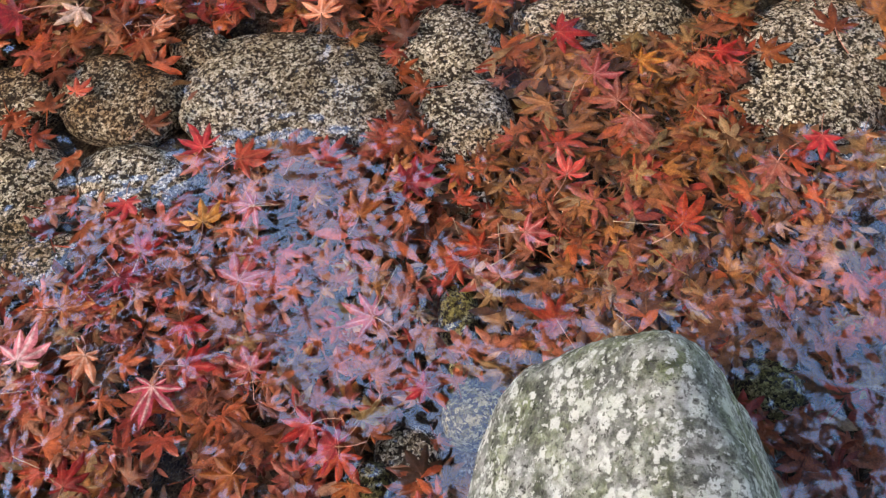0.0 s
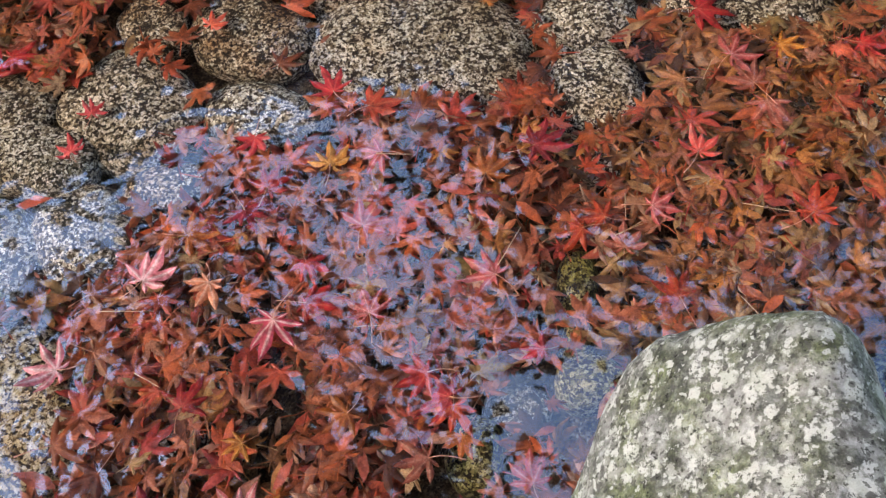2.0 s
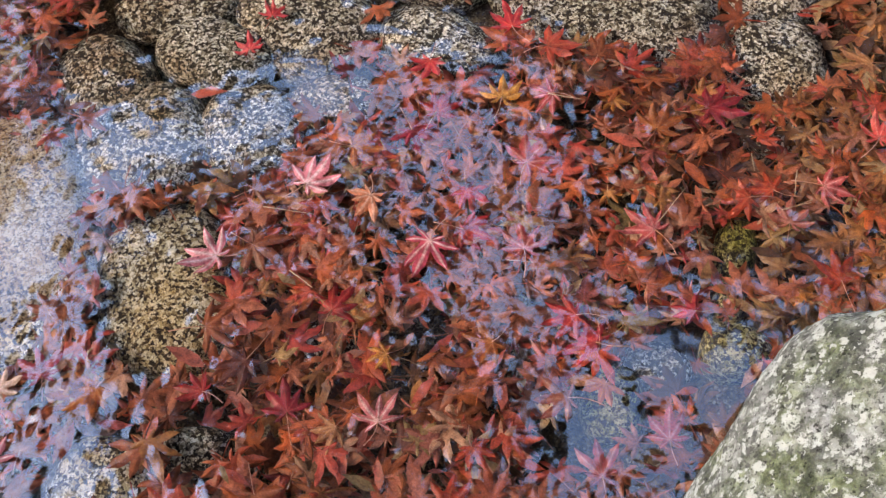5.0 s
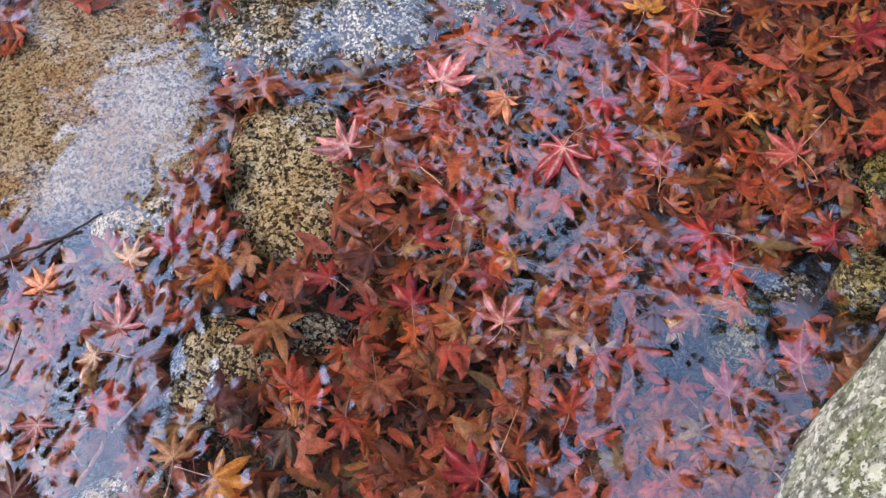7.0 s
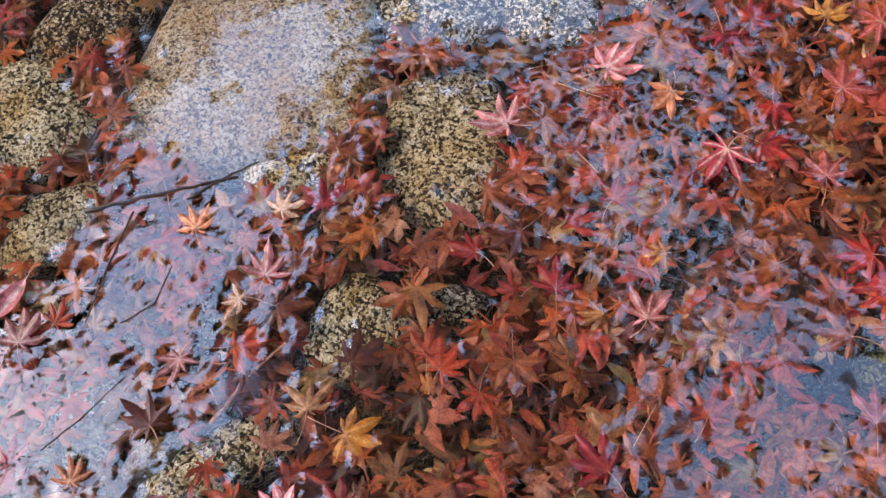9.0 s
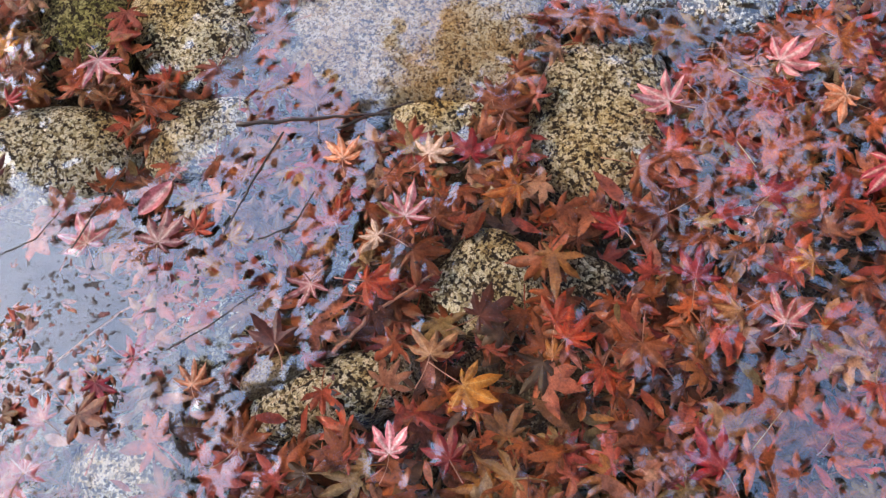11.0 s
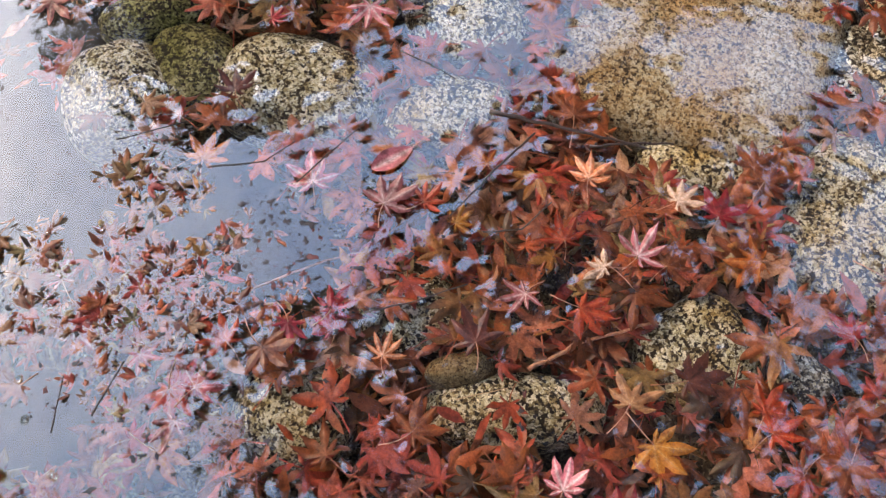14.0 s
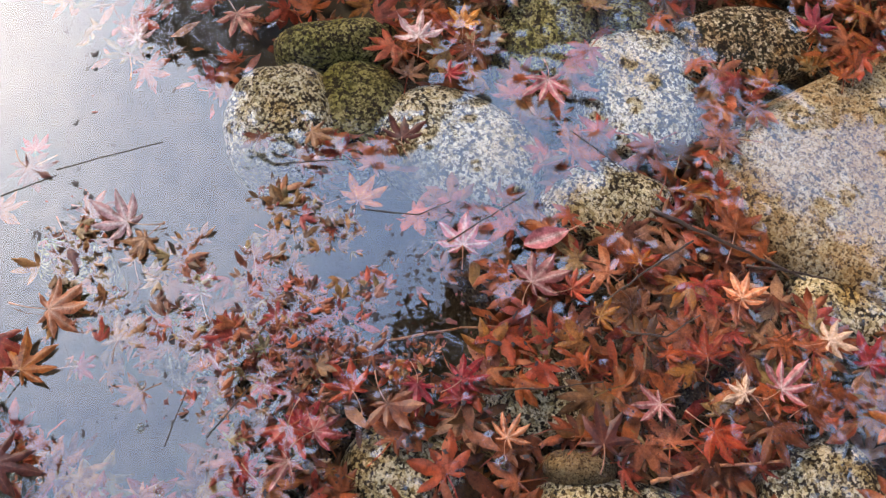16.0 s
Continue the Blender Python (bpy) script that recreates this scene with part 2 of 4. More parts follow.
LEAF = {
    "cream": leaf_material("leaf_cream", (0.566, 0.329, 0.208), (0.668, 0.431, 0.310), (0.760, 0.534, 0.415)),
    "scarlet": leaf_material("leaf_scarlet", (0.558, 0.057, 0.034), (0.612, 0.100, 0.062), (0.674, 0.245, 0.168)),
    "amber": leaf_material("leaf_amber", (0.608, 0.225, 0.030), (0.688, 0.300, 0.057), (0.736, 0.417, 0.166)),
    "orange": leaf_material("leaf_orange", (0.405, 0.101, 0.017), (0.456, 0.137, 0.028), (0.506, 0.216, 0.072)),
    "pink": leaf_material("leaf_pink", (0.449, 0.077, 0.077), (0.521, 0.153, 0.145), (0.629, 0.321, 0.292)),
    "blush": leaf_material("leaf_blush", (0.640, 0.170, 0.180), (0.740, 0.400, 0.370), (0.800, 0.600, 0.550)),
    "stripe": leaf_material("leaf_stripe", (0.480, 0.049, 0.066), (0.632, 0.294, 0.245), (0.767, 0.523, 0.425)),
    "peach": leaf_material("leaf_peach", (0.617, 0.186, 0.076), (0.697, 0.305, 0.169), (0.755, 0.423, 0.288)),
    "red": leaf_material("leaf_red", (0.373, 0.018, 0.018), (0.426, 0.038, 0.027), (0.497, 0.106, 0.061)),
    "vermilion": leaf_material("leaf_vermilion", (0.444, 0.052, 0.018), (0.488, 0.076, 0.027), (0.533, 0.151, 0.061)),
    "crimson": leaf_material("leaf_crimson", (0.319, 0.018, 0.030), (0.373, 0.038, 0.041), (0.444, 0.106, 0.090)),
    "rust": leaf_material("leaf_rust", (0.230, 0.056, 0.018), (0.266, 0.076, 0.027), (0.337, 0.121, 0.052)),
    "salmon": leaf_material("leaf_salmon", (0.388, 0.101, 0.065), (0.439, 0.158, 0.107), (0.506, 0.244, 0.180)),
    "tan": leaf_material("leaf_tan", (0.302, 0.121, 0.045), (0.373, 0.166, 0.068), (0.444, 0.242, 0.121)),
    "umber": leaf_material("leaf_umber", (0.125, 0.027, 0.015), (0.151, 0.038, 0.021), (0.214, 0.068, 0.038)),
    "shell": leaf_material("leaf_shell", (0.640, 0.330, 0.310), (0.740, 0.520, 0.480), (0.800, 0.640, 0.590)),
    "mauve": leaf_material("leaf_mauve", (0.367, 0.103, 0.095), (0.511, 0.244, 0.217), (0.634, 0.400, 0.348)),
}
LITTER = leaf_material("leaf_litter_red", None, None, None, island=(
    (0.0, (0.10, 0.034, 0.020)), (0.12, (0.22, 0.062, 0.028)), (0.25, (0.33, 0.090, 0.026)), (0.40, (0.46, 0.108, 0.034)), (0.53, (0.43, 0.060, 0.036)),
    (0.65, (0.30, 0.085, 0.034)), (0.76, (0.45, 0.145, 0.075)), (0.86, (0.37, 0.045, 0.035)), (0.94, (0.32, 0.13, 0.085)), (1.0, (0.50, 0.27, 0.16))))
LITTER_BROWN = leaf_material("leaf_litter_brown", None, None, None, island=(
    (0.0, (0.06, 0.028, 0.014)), (0.15, (0.17, 0.072, 0.028)), (0.30, (0.30, 0.125, 0.040)), (0.45, (0.40, 0.165, 0.042)), (0.58, (0.31, 0.090, 0.040)),
    (0.70, (0.22, 0.100, 0.042)), (0.80, (0.36, 0.21, 0.085)), (0.90, (0.19, 0.13, 0.05)), (1.0, (0.44, 0.28, 0.16))))


def plain(name, colour, rough, scale=60, spread=0.4):
    m, t, b = material(name)
    at = t.nodes.new("ShaderNodeNewGeometry").outputs["Position"]
    c = ramp(t, grain(t, scale, 4.0, 0.6, at), (0.3, tuple(x * (1 - spread) for x in colour)), (0.7, tuple(min(1, x * (1 + spread)) for x in colour)))
    t.links.new(c, b.inputs["Base Color"])
    b.inputs["Roughness"].default_value = rough
    bump(t, b, grain(t, scale * 2, 3.0, 0.6, at), 0.3, 0.002)
    return m


STEM = plain("leaf_stem", (0.46, 0.20, 0.12), 0.5, 200)
NEEDLE = plain("dry_needle", (0.40, 0.26, 0.14), 0.5, 200)
TWIG = plain("wet_twig", (0.05, 0.025, 0.016), 0.4, 120)
SEED = plain("dark_seed", (0.018, 0.007, 0.006), 0.45, 300)
CRUMB = plain("leaf_crumb", (0.12, 0.022, 0.014), 0.5, 200)
BARK = plain("bark", (0.07, 0.055, 0.042), 0.9, 14)
GREEN = plain("dark_foliage", (0.045, 0.06, 0.022), 0.6, 3)
AUTUMN = plain("autumn_foliage", (0.08, 0.03, 0.014), 0.7, 3)
BOULDER, GRAVEL, WATER = boulder_material(), gravel_material(), water_material()


# ---- building helpers ----
def mesh_object(name, verts, faces, mat, parent=None, smooth=True, rib=None):
    me = bpy.data.meshes.new(name)
    me.from_pydata(verts, [], faces)
    me.materials.append(mat)
    if smooth:
        me.polygons.foreach_set("use_smooth", [True] * len(me.polygons))
    if rib is not None:
        me.attributes.new("rib", "FLOAT", "POINT").data.foreach_set("value", rib)
    me.update()
    ob = new(name, me)
    ob.parent = parent
    return ob


def tube_data(points, radii, sides=6):
    """A tapered tube along points."""
    verts, faces = [], []
    pts = [Vector(p) for p in points]
    for i, p in enumerate(pts):
        d = (pts[min(i + 1, len(pts) - 1)] - pts[max(i - 1, 0)]).normalized()
        u = d.cross(Vector((0.31, 0.17, 0.93))).normalized()
        v = d.cross(u)
        for k in range(sides):
            a = 2 * math.pi * k / sides
            verts.append(p + radii[i] * (math.cos(a) * u + math.sin(a) * v))
    for i in range(len(pts) - 1):
        for k in range(sides):
            a, b = i * sides + k, i * sides + (k + 1) % sides
            faces.append((a, b, b + sides, a + sides))
    faces.append(tuple(range(sides))[::-1])
    faces.append(tuple(range((len(pts) - 1) * sides, len(pts) * sides)))
    return verts, faces



# ---- ground, bed and water ----
POND = (-0.55, 0.2)


def spread_axis(lo, hi, step, far):
    """Even steps from lo to hi, growing ones beyond."""
    inner = list(np.arange(lo, hi + 1e-6, step))
    out, s = [], step
    while (out[-1] if out else 0.0) < far:
        s *= 1.35
        out.append((out[-1] if out else 0.0) + s)
    return np.array([lo - d for d in reversed(out)] + inner + [inner[-1] + d for d in out])


OPEN_WATER = ((-1.262, -0.500, 0.175, 0.145, 57), (-1.073, -0.270, 0.118, 0.040, 74), (-1.056, -0.449, 0.077, 0.069, 20), (-0.878, -0.544, 0.099, 0.073, 64), (-0.909, -0.245, 0.099, 0.080, 19), (-1.164, -0.390, 0.060, 0.038, -9), (-1.106, -0.434, 0.117, 0.095, 2), (-0.485, 0.868, 0.182, 0.112, -8), (-0.769, 0.694, 0.199, 0.101, 7), (-0.274, 0.957, 0.166, 0.100, -4), (-0.013, 0.442, 0.071, 0.039, -86), (-0.146, 0.321, 0.058, 0.050, 47), (-0.966, -0.270, 0.109, 0.089, 26), (-0.94, -0.60, 0.09, 0.06, 60), (-1.33, -0.64, 0.22, 0.15, 0), (-1.10, -0.66, 0.12, 0.08, 0))


def open_water(x, y):
    """Where few leaves lie: one towards clear water, nought in the drift."""
    best = 0.0
    for cx, cy, a, b, turn in OPEN_WATER:
        dx, dy = x - cx, y - cy
        c, s = math.cos(radians(turn)), math.sin(radians(turn))
        u, v = (dx * c + dy * s) / a, (-dx * s + dy * c) / b
        best = max(best, 1.4 - (u * u + v * v))
    return min(1.0, max(0.0, best))


def bed_height(x, y):
    far = math.hypot(x - POND[0], y - POND[1])
    z = -0.085 + 0.018 * noise.noise(Vector((x * 5, y * 5, 1.0))) + 0.006 * noise.noise(Vector((x * 28, y * 28, 4.0)))
    bank = max(0.0, min(1.0, (far - 2.6) / 0.9))
    deep = max(0.0, min(1.0, (-1.05 - x - y - 0.35) / 0.25)) * (1 - bank)
    z -= 0.16 * deep * deep * (3 - 2 * deep)
    if x < -0.78 and y < -0.1:
        z -= 0.06 * open_water(x, y) * (1 - deep)
    return z + bank * bank * (3 - 2 * bank) * (0.24 + 0.05 * noise.noise(Vector((x, y, 7.0))))


gx, gy = spread_axis(-2.0, 0.8, 0.02, 300.0), spread_axis(-1.2, 1.6, 0.02, 300.0)
verts = [(x, y, bed_height(x, y)) for y in gy for x in gx]
n = len(gx)
faces = [(j * n + i, j * n + i + 1, (j + 1) * n + i + 1, (j + 1) * n + i) for j in range(len(gy) - 1) for i in range(n - 1)]
ground = mesh_object("ground", verts, faces, GRAVEL)
tagged(ground, "dark wet gravel bed of a shallow garden pond", "pond bed", kind="structure")

# ---- stones ----
STONES = []


def stone(x, y, top, a, b, turn, kind, sides=()):
    """A rounded river stone lying on the bed; top: height of its crown; sides: direction and distance of each straight side of a slab."""
    i = len(STONES)
    floor_z = bed_height(x, y)
    half = max(0.5 * (top - floor_z) + 0.014, 0.38 * b)
    square = 4.2 if kind == "tan" else 2.5
    verts, faces, rows, cols = [], [], 22, 40
    c, s = math.cos(radians(turn)), math.sin(radians(turn))
    for r in range(rows + 1):
        lat = math.pi * (r / rows - 0.5)
        for k in range(cols):
            lon = 2 * math.pi * k / cols
            d = Vector((math.cos(lat) * math.cos(lon), math.cos(lat) * math.sin(lon), math.sin(lat)))
            flat = (abs(d.x) ** square + abs(d.y) ** square) ** (1 / square)
            g = (flat ** 3.0 + abs(d.z) ** 3.0) ** (-1 / 3.0)
            g *= 1 + 0.11 * noise.noise(d * 1.3 + Vector((7.1 * i, 0, 0))) + 0.035 * noise.noise(d * 4 + Vector((0, 3.3 * i, 0)))
            g += 0.012 * noise.noise(d * 11 + Vector((0, 0, 5.7 * i)))
            px, py, pz = d.x * g * a * 1.03, d.y * g * b * 1.03, d.z * g * half
            px, py = px * c - py * s, px * s + py * c
            if sides:
                over = sum(max(0.0, (px * math.cos(radians(q)) + py * math.sin(radians(q))) / h) ** 9 for q, h in sides) ** (1 / 9)
                reach = (1 - abs(d.z) ** 3.2) ** (1 / 3.2) * (1 + 0.03 * noise.noise(d * 3.0))
                px, py = (px / over * reach, py / over * reach) if over > 1e-4 else (px, py)
            verts.append((px, py, pz))
    for r in range(rows):
        for k in range(cols):
            p, q = r * cols + k, r * cols + (k + 1) % cols
            faces.append((p, q, q + cols, p + cols))
    high = max(v[2] for v in verts)
    ob = mesh_object("stone", verts, faces, GRANITE[kind])
    ob.location = (x, y, top - high)
    words = {"pale": "pale speckled granite stone lying under clear shallow water", "warm": "rust-stained speckled granite stone lying under shallow water",
             "gold": "yellowish speckled granite stone under clear shallow water", "tan": "large flat tan granite slab just under the water",
             "moss": "dark mossy green stone sunk in the pond", "brown": "small smooth brown pebble under the water"}
    tagged(ob, words[kind], "stone", "stones in the pond")
    STONES.append((x, y, top, a, b, radians(turn), kind))


stone(-0.272, 0.925, -0.015, 0.158, 0.103, -5, "pale")
stone(-0.062, 1.012, -0.012, 0.072, 0.067, -28, "pale")
stone(-0.037, 0.885, -0.022, 0.072, 0.066, -75, "pale")
stone(-0.020, 0.772, -0.030, 0.031, 0.029, -20, "pale")
stone(0.425, 0.964, -0.015, 0.134, 0.103, 71, "pale")
stone(0.151, 1.059, -0.020, 0.125, 0.053, 0, "pale")
stone(-0.519, 0.915, -0.012, 0.093, 0.071, -22, "warm")
stone(-0.424, 1.009, -0.020, 0.046, 0.038, -33, "warm")
stone(-0.466, 0.773, -0.010, 0.083, 0.057, -11, "pale")
stone(-0.650, 0.765, -0.012, 0.098, 0.083, -36, "pale")
stone(-0.662, 0.911, -0.015, 0.061, 0.046, -37, "warm")
stone(-0.831, 0.738, -0.018, 0.089, 0.059, 28, "warm")
stone(-0.747, 0.670, -0.014, 0.082, 0.056, 1, "pale")
stone(-0.865, 0.590, -0.015, 0.077, 0.059, -34, "warm")
stone(-0.765, 0.523, -0.020, 0.090, 0.077, -38, "pale")
stone(-0.646, 0.569, -0.020, 0.075, 0.063, -53, "pale")
stone(-0.561, 0.649, -0.025, 0.062, 0.041, 20, "warm")
stone(-0.920, 0.300, -0.015, 0.150, 0.180, 23, "tan", ((108, 0.205), (37, 0.172), (-47, 0.142), (240, 0.205), (191, 0.150)))
stone(-0.784, 0.220, -0.030, 0.070, 0.034, 45, "gold")
stone(-0.645, 0.338, -0.018, 0.114, 0.081, -55, "gold")
stone(-1.207, -0.320, -0.012, 0.076, 0.068, -2, "gold")
stone(-1.195, -0.226, -0.030, 0.066, 0.054, -14, "moss")
stone(-1.105, -0.132, -0.012, 0.099, 0.071, 49, "gold")
stone(-0.984, 0.008, -0.014, 0.075, 0.041, 76, "gold")
stone(-1.117, 0.105, -0.020, 0.090, 0.075, -6, "gold")
stone(-1.240, 0.024, -0.025, 0.099, 0.061, -31, "moss")
stone(-1.151, 0.255, -0.012, 0.099, 0.056, 79, "warm")
stone(-1.290, -0.228, -0.020, 0.079, 0.039, 75, "moss")
stone(-1.226, 0.129, -0.020, 0.038, 0.029, 84, "moss")
stone(-0.753, -0.301, -0.016, 0.059, 0.055, 52, "gold")
stone(-0.647, -0.105, -0.018, 0.093, 0.041, 64, "gold")
stone(-0.793, -0.142, -0.022, 0.056, 0.043, 63, "gold")
stone(-0.610, 0.097, -0.022, 0.065, 0.057, -83, "gold")
stone(-0.709, -0.132, -0.012, 0.038, 0.019, 68, "brown")
stone(-0.439, 0.332, -0.020, 0.033, 0.028, 27, "pale")
stone(0.095, 0.728, -0.012, 0.019, 0.016, 5, "pale")
stone(-0.401, 0.413, -0.015, 0.027, 0.018, -5, "pale")
stone(-0.030, 0.591, -0.020, 0.046, 0.024, -86, "moss")
stone(-0.022, 0.520, -0.022, 0.028, 0.019, -86, "moss")
stone(0.322, 0.514, -0.005, 0.044, 0.036, 63, "moss")
stone(-0.004, 0.472, -0.020, 0.038, 0.032, 26, "moss")
stone(-1.091, -0.587, -0.020, 0.040, 0.027, 67, "moss")
stone(-0.117, 0.373, -0.028, 0.044, 0.034, -82, "moss")
stone(-0.076, 0.929, -0.030, 0.023, 0.019, 25, "pale")
stone(-0.081, 0.431, -0.050, 0.038, 0.032, -2, "pale")
stone(-0.532, 0.175, -0.030, 0.038, 0.026, 20, "pale")
stone(-0.801, 0.471, -0.035, 0.067, 0.047, -2, "pale")
stone(-0.987, 0.008, -0.016, 0.059, 0.048, 15, "gold")


def stone_height(x, y):
    """The height of what lies under the water at a place."""
    z = bed_height(x, y)
    for sx, sy, top, a, b, turn, kind in STONES:
        dx, dy = x - sx, y - sy
        u, v = (dx * math.cos(turn) + dy * math.sin(turn)) / a, (-dx * math.sin(turn) + dy * math.cos(turn)) / b
        r = u * u + v * v
        if r < 1:
            z = max(z, bed_height(sx, sy) + (top - bed_height(sx, sy)) * (1 - r * r) ** 0.5)
    return z


# ---- the boulder that stands out of the water ----
BX, BY, BZ = 0.14, 0.27, 0.07
# broad worn faces: compass direction, slope and distance from the middle
FACETS = ((184.0, 44.5, 0.127), (2.7, 80.7, 0.210), (177.5, 18.3, 0.143), (126.9, 23.4, 0.218), (15.0, 20.8, 0.158), (148.1, -19.0, 0.171),
          (81.5, 10.5, 0.213), (-90.0, 0.0, 0.30), (0.0, -90.0, 0.20))


def boulder():
    """A block of broad worn faces with rounded edges, chipped and pitted."""
    verts, faces, rows, cols = [], [], 110, 180
    planes = [(Vector((math.cos(radians(e)) * math.cos(radians(a)), math.cos(radians(e)) * math.sin(radians(a)), math.sin(radians(e)))), h) for a, e, h in FACETS]
    for r in range(rows + 1):
        lat = math.pi * (r / rows - 0.5)
        for k in range(cols):
            lon = 2 * math.pi * k / cols
            d = Vector((math.cos(lat) * math.cos(lon), math.cos(lat) * math.sin(lon), math.sin(lat)))
            g = sum(max(0.0, d.dot(q) / h) ** 14 for q, h in planes) ** (-1 / 14)
            g *= 1 + 0.018 * noise.noise(d * 2.2 + Vector((2, 5, 1))) + 0.016 * noise.noise(d * 6) + 0.010 * noise.noise(d * 15) + 0.006 * noise.noise(d * 38)
            verts.append(d * g)
    for r in range(rows):
        for k in range(cols):
            p, q = r * cols + k, r * cols + (k + 1) % cols
            faces.append((p, q, q + cols, p + cols))
    ob = mesh_object("boulder", verts, faces, BOULDER)
    ob.location = (BX, BY, BZ)
    tagged(ob, "grey lichened granite boulder with moss rising from the water", "boulder")


boulder()

# ---- maple leaves ----
LOBES = ((0, 1.0), (38, 0.93), (-38, 0.93), (78, 0.74), (-78, 0.74), (124, 0.42), (-124, 0.42))


def leaf_shape(seed, curl, fold, crumple=0.07, droop=0.06):
    """Seven pointed, saw-edged lobes about the leaf's heel, one unit from heel to tip. Gives verts, faces, rib values."""
    r = random.Random(seed)
    lobes = sorted((a + r.uniform(-5, 5), l * r.uniform(0.84, 1.08) * (0.72 if r.random() < 0.1 else 1.0)) for a, l in LOBES)
    depth, broad = r.uniform(0.34, 0.48), r.uniform(0.9, 1.3)
    verts, faces, rib = [(0, 0, 0)], [], [1.0]

    def put(ang, rad, value, lift=0.0):
        z = curl * rad * rad + lift + crumple * noise.noise(Vector((math.cos(ang) * rad * 2.2, math.sin(ang) * rad * 2.2, seed * 3.7)))
        verts.append((math.cos(ang) * rad, math.sin(ang) * rad, z))
        rib.append(value)
        return len(verts) - 1

    notches = []
    for i in range(len(lobes) + 1):
        if i == 0:
            notches.append(put(radians(lobes[0][0] - 22), 0.10, 0.35))
        elif i == len(lobes):
            notches.append(put(radians(lobes[-1][0] + 22), 0.10, 0.35))
        else:
            (a0, l0), (a1, l1) = lobes[i - 1], lobes[i]
            notches.append(put(radians(0.5 * (a0 + a1)), depth * min(l0, l1) + 0.02, 0.25))
    stations, widths = (depth + 0.07, 0.61, 0.73, 0.87), [w * broad for w in (0.122, 0.136, 0.112, 0.056)]
    for i, (a, l) in enumerate(lobes):
        sway, lift = r.uniform(-9, 9), r.gauss(0, droop)
        left, right, mid = [notches[i]], [notches[i + 1]], [0]
        for st, wd in zip(stations, widths):
            ang = radians(a + sway * (st - 0.3))
            rad = st * l
            half = wd * l / rad
            saw, rise = 0.026, lift * rad * rad
            left.append(put(ang - half * r.uniform(0.8, 1.14), rad + r.uniform(-saw, saw) * l, 0.0, rise - fold * wd))
            right.append(put(ang + half * r.uniform(0.8, 1.14), rad + r.uniform(-saw, saw) * l, 0.0, rise - fold * wd))
            mid.append(put(ang, rad, 1.0, rise))
        tip = put(radians(a + sway * 0.8), l, 0.5, lift * l * l)
        for k in range(len(stations)):
            faces.append((mid[k], left[k], left[k + 1], mid[k + 1]))
            faces.append((mid[k], mid[k + 1], right[k + 1], right[k]))
        faces.append((mid[-1], left[-1], tip))
        faces.append((mid[-1], tip, right[-1]))
    return verts, faces, rib


LEAF_WORDS = {"cream": "pale cream", "scarlet": "bright scarlet", "amber": "golden amber", "orange": "orange", "pink": "dull pink", "blush": "pink and white",
              "stripe": "crimson and cream striped", "peach": "pale peach-orange", "red": "deep red", "vermilion": "orange-red", "crimson": "dark crimson",
              "rust": "rust-brown", "salmon": "faded salmon", "tan": "tan-brown", "umber": "dark brown", "mauve": "faded mauve", "shell": "pale shell-pink"}
PLACED = []


def leaf(x, y, radius, turn, colour, floating):
    i = len(PLACED)
    r = random.Random(i * 7 + 3)
    curl = r.uniform(0.02, 0.16) if floating == 1 else r.uniform(-0.10, 0.06)
    verts, faces, rib = leaf_shape(i + 1, curl, r.uniform(0.1, 0.7), 0.09, (0.05, 0.16, 0.10)[floating])
    size = radius * 1.12
    back = 0.18
    verts = [((vx - back) * size, vy * size, vz * size) for vx, vy, vz in verts]
    low = min(v[2] for v in verts)
    root = new("maple_leaf")
    under = stone_height(x, y)
    z = 0.0012 if floating else max(under + 0.002, -0.0018 - 0.0015 * r.random())
    z = z - (low if floating == 1 else 0.0)
    if floating == 2:
        z = -0.0006
    root.matrix_basis = pose(x, y, z, r.uniform(-4, 4), r.uniform(-4, 4), turn)
    mesh_object("blade", verts, faces, LEAF[colour], root, True, rib)
    bend, length = r.uniform(-0.35, 0.35), r.uniform(0.55, 0.95)
    pts = [((-back - length * s) * size, bend * s * s * size, (0.02 + 0.05 * s * (1 - s)) * size) for s in (0, 0.25, 0.5, 0.75, 1.0)]
    sv, sf = tube_data(pts, [size * q for q in (0.016, 0.012, 0.011, 0.012, 0.02)], 5)
    mesh_object("stem", sv, sf, STEM, root)
    tagged(root, LEAF_WORDS[colour] + (" maple leaf lying sunk in the shallow water", " maple leaf floating on the pond water", " maple leaf floating half under the water")[floating],
           "leaf", "fallen maple leaves")
    PLACED.append((x, y, radius, turn, floating))


leaf(-0.603, 1.042, 0.0413, -116, "cream", 1)
leaf(0.098, 0.780, 0.0357, 78, "scarlet", 1)
leaf(-0.351, 0.700, 0.0342, 104, "amber", 1)
leaf(-0.156, 0.720, 0.0430, 82, "orange", 0)
leaf(-0.290, 0.625, 0.0418, 71, "pink", 0)
leaf(-0.530, 0.512, 0.0416, 63, "blush", 1)
leaf(-0.454, 0.506, 0.0354, -95, "peach", 1)
leaf(-0.366, 0.468, 0.0467, -86, "stripe", 1)
leaf(-0.265, 0.512, 0.0409, 117, "pink", 0)
leaf(-0.134, 0.577, 0.0432, 161, "pink", 0)
leaf(-0.454, 0.717, 0.0327, -82, "red", 1)
leaf(-0.421, 0.661, 0.0361, 84, "red", 0)
leaf(-0.312, 0.793, 0.0411, 27, "vermilion", 1)
leaf(-0.376, 0.814, 0.0390, 124, "red", 1)
leaf(-0.254, 0.808, 0.0414, 89, "rust", 0)
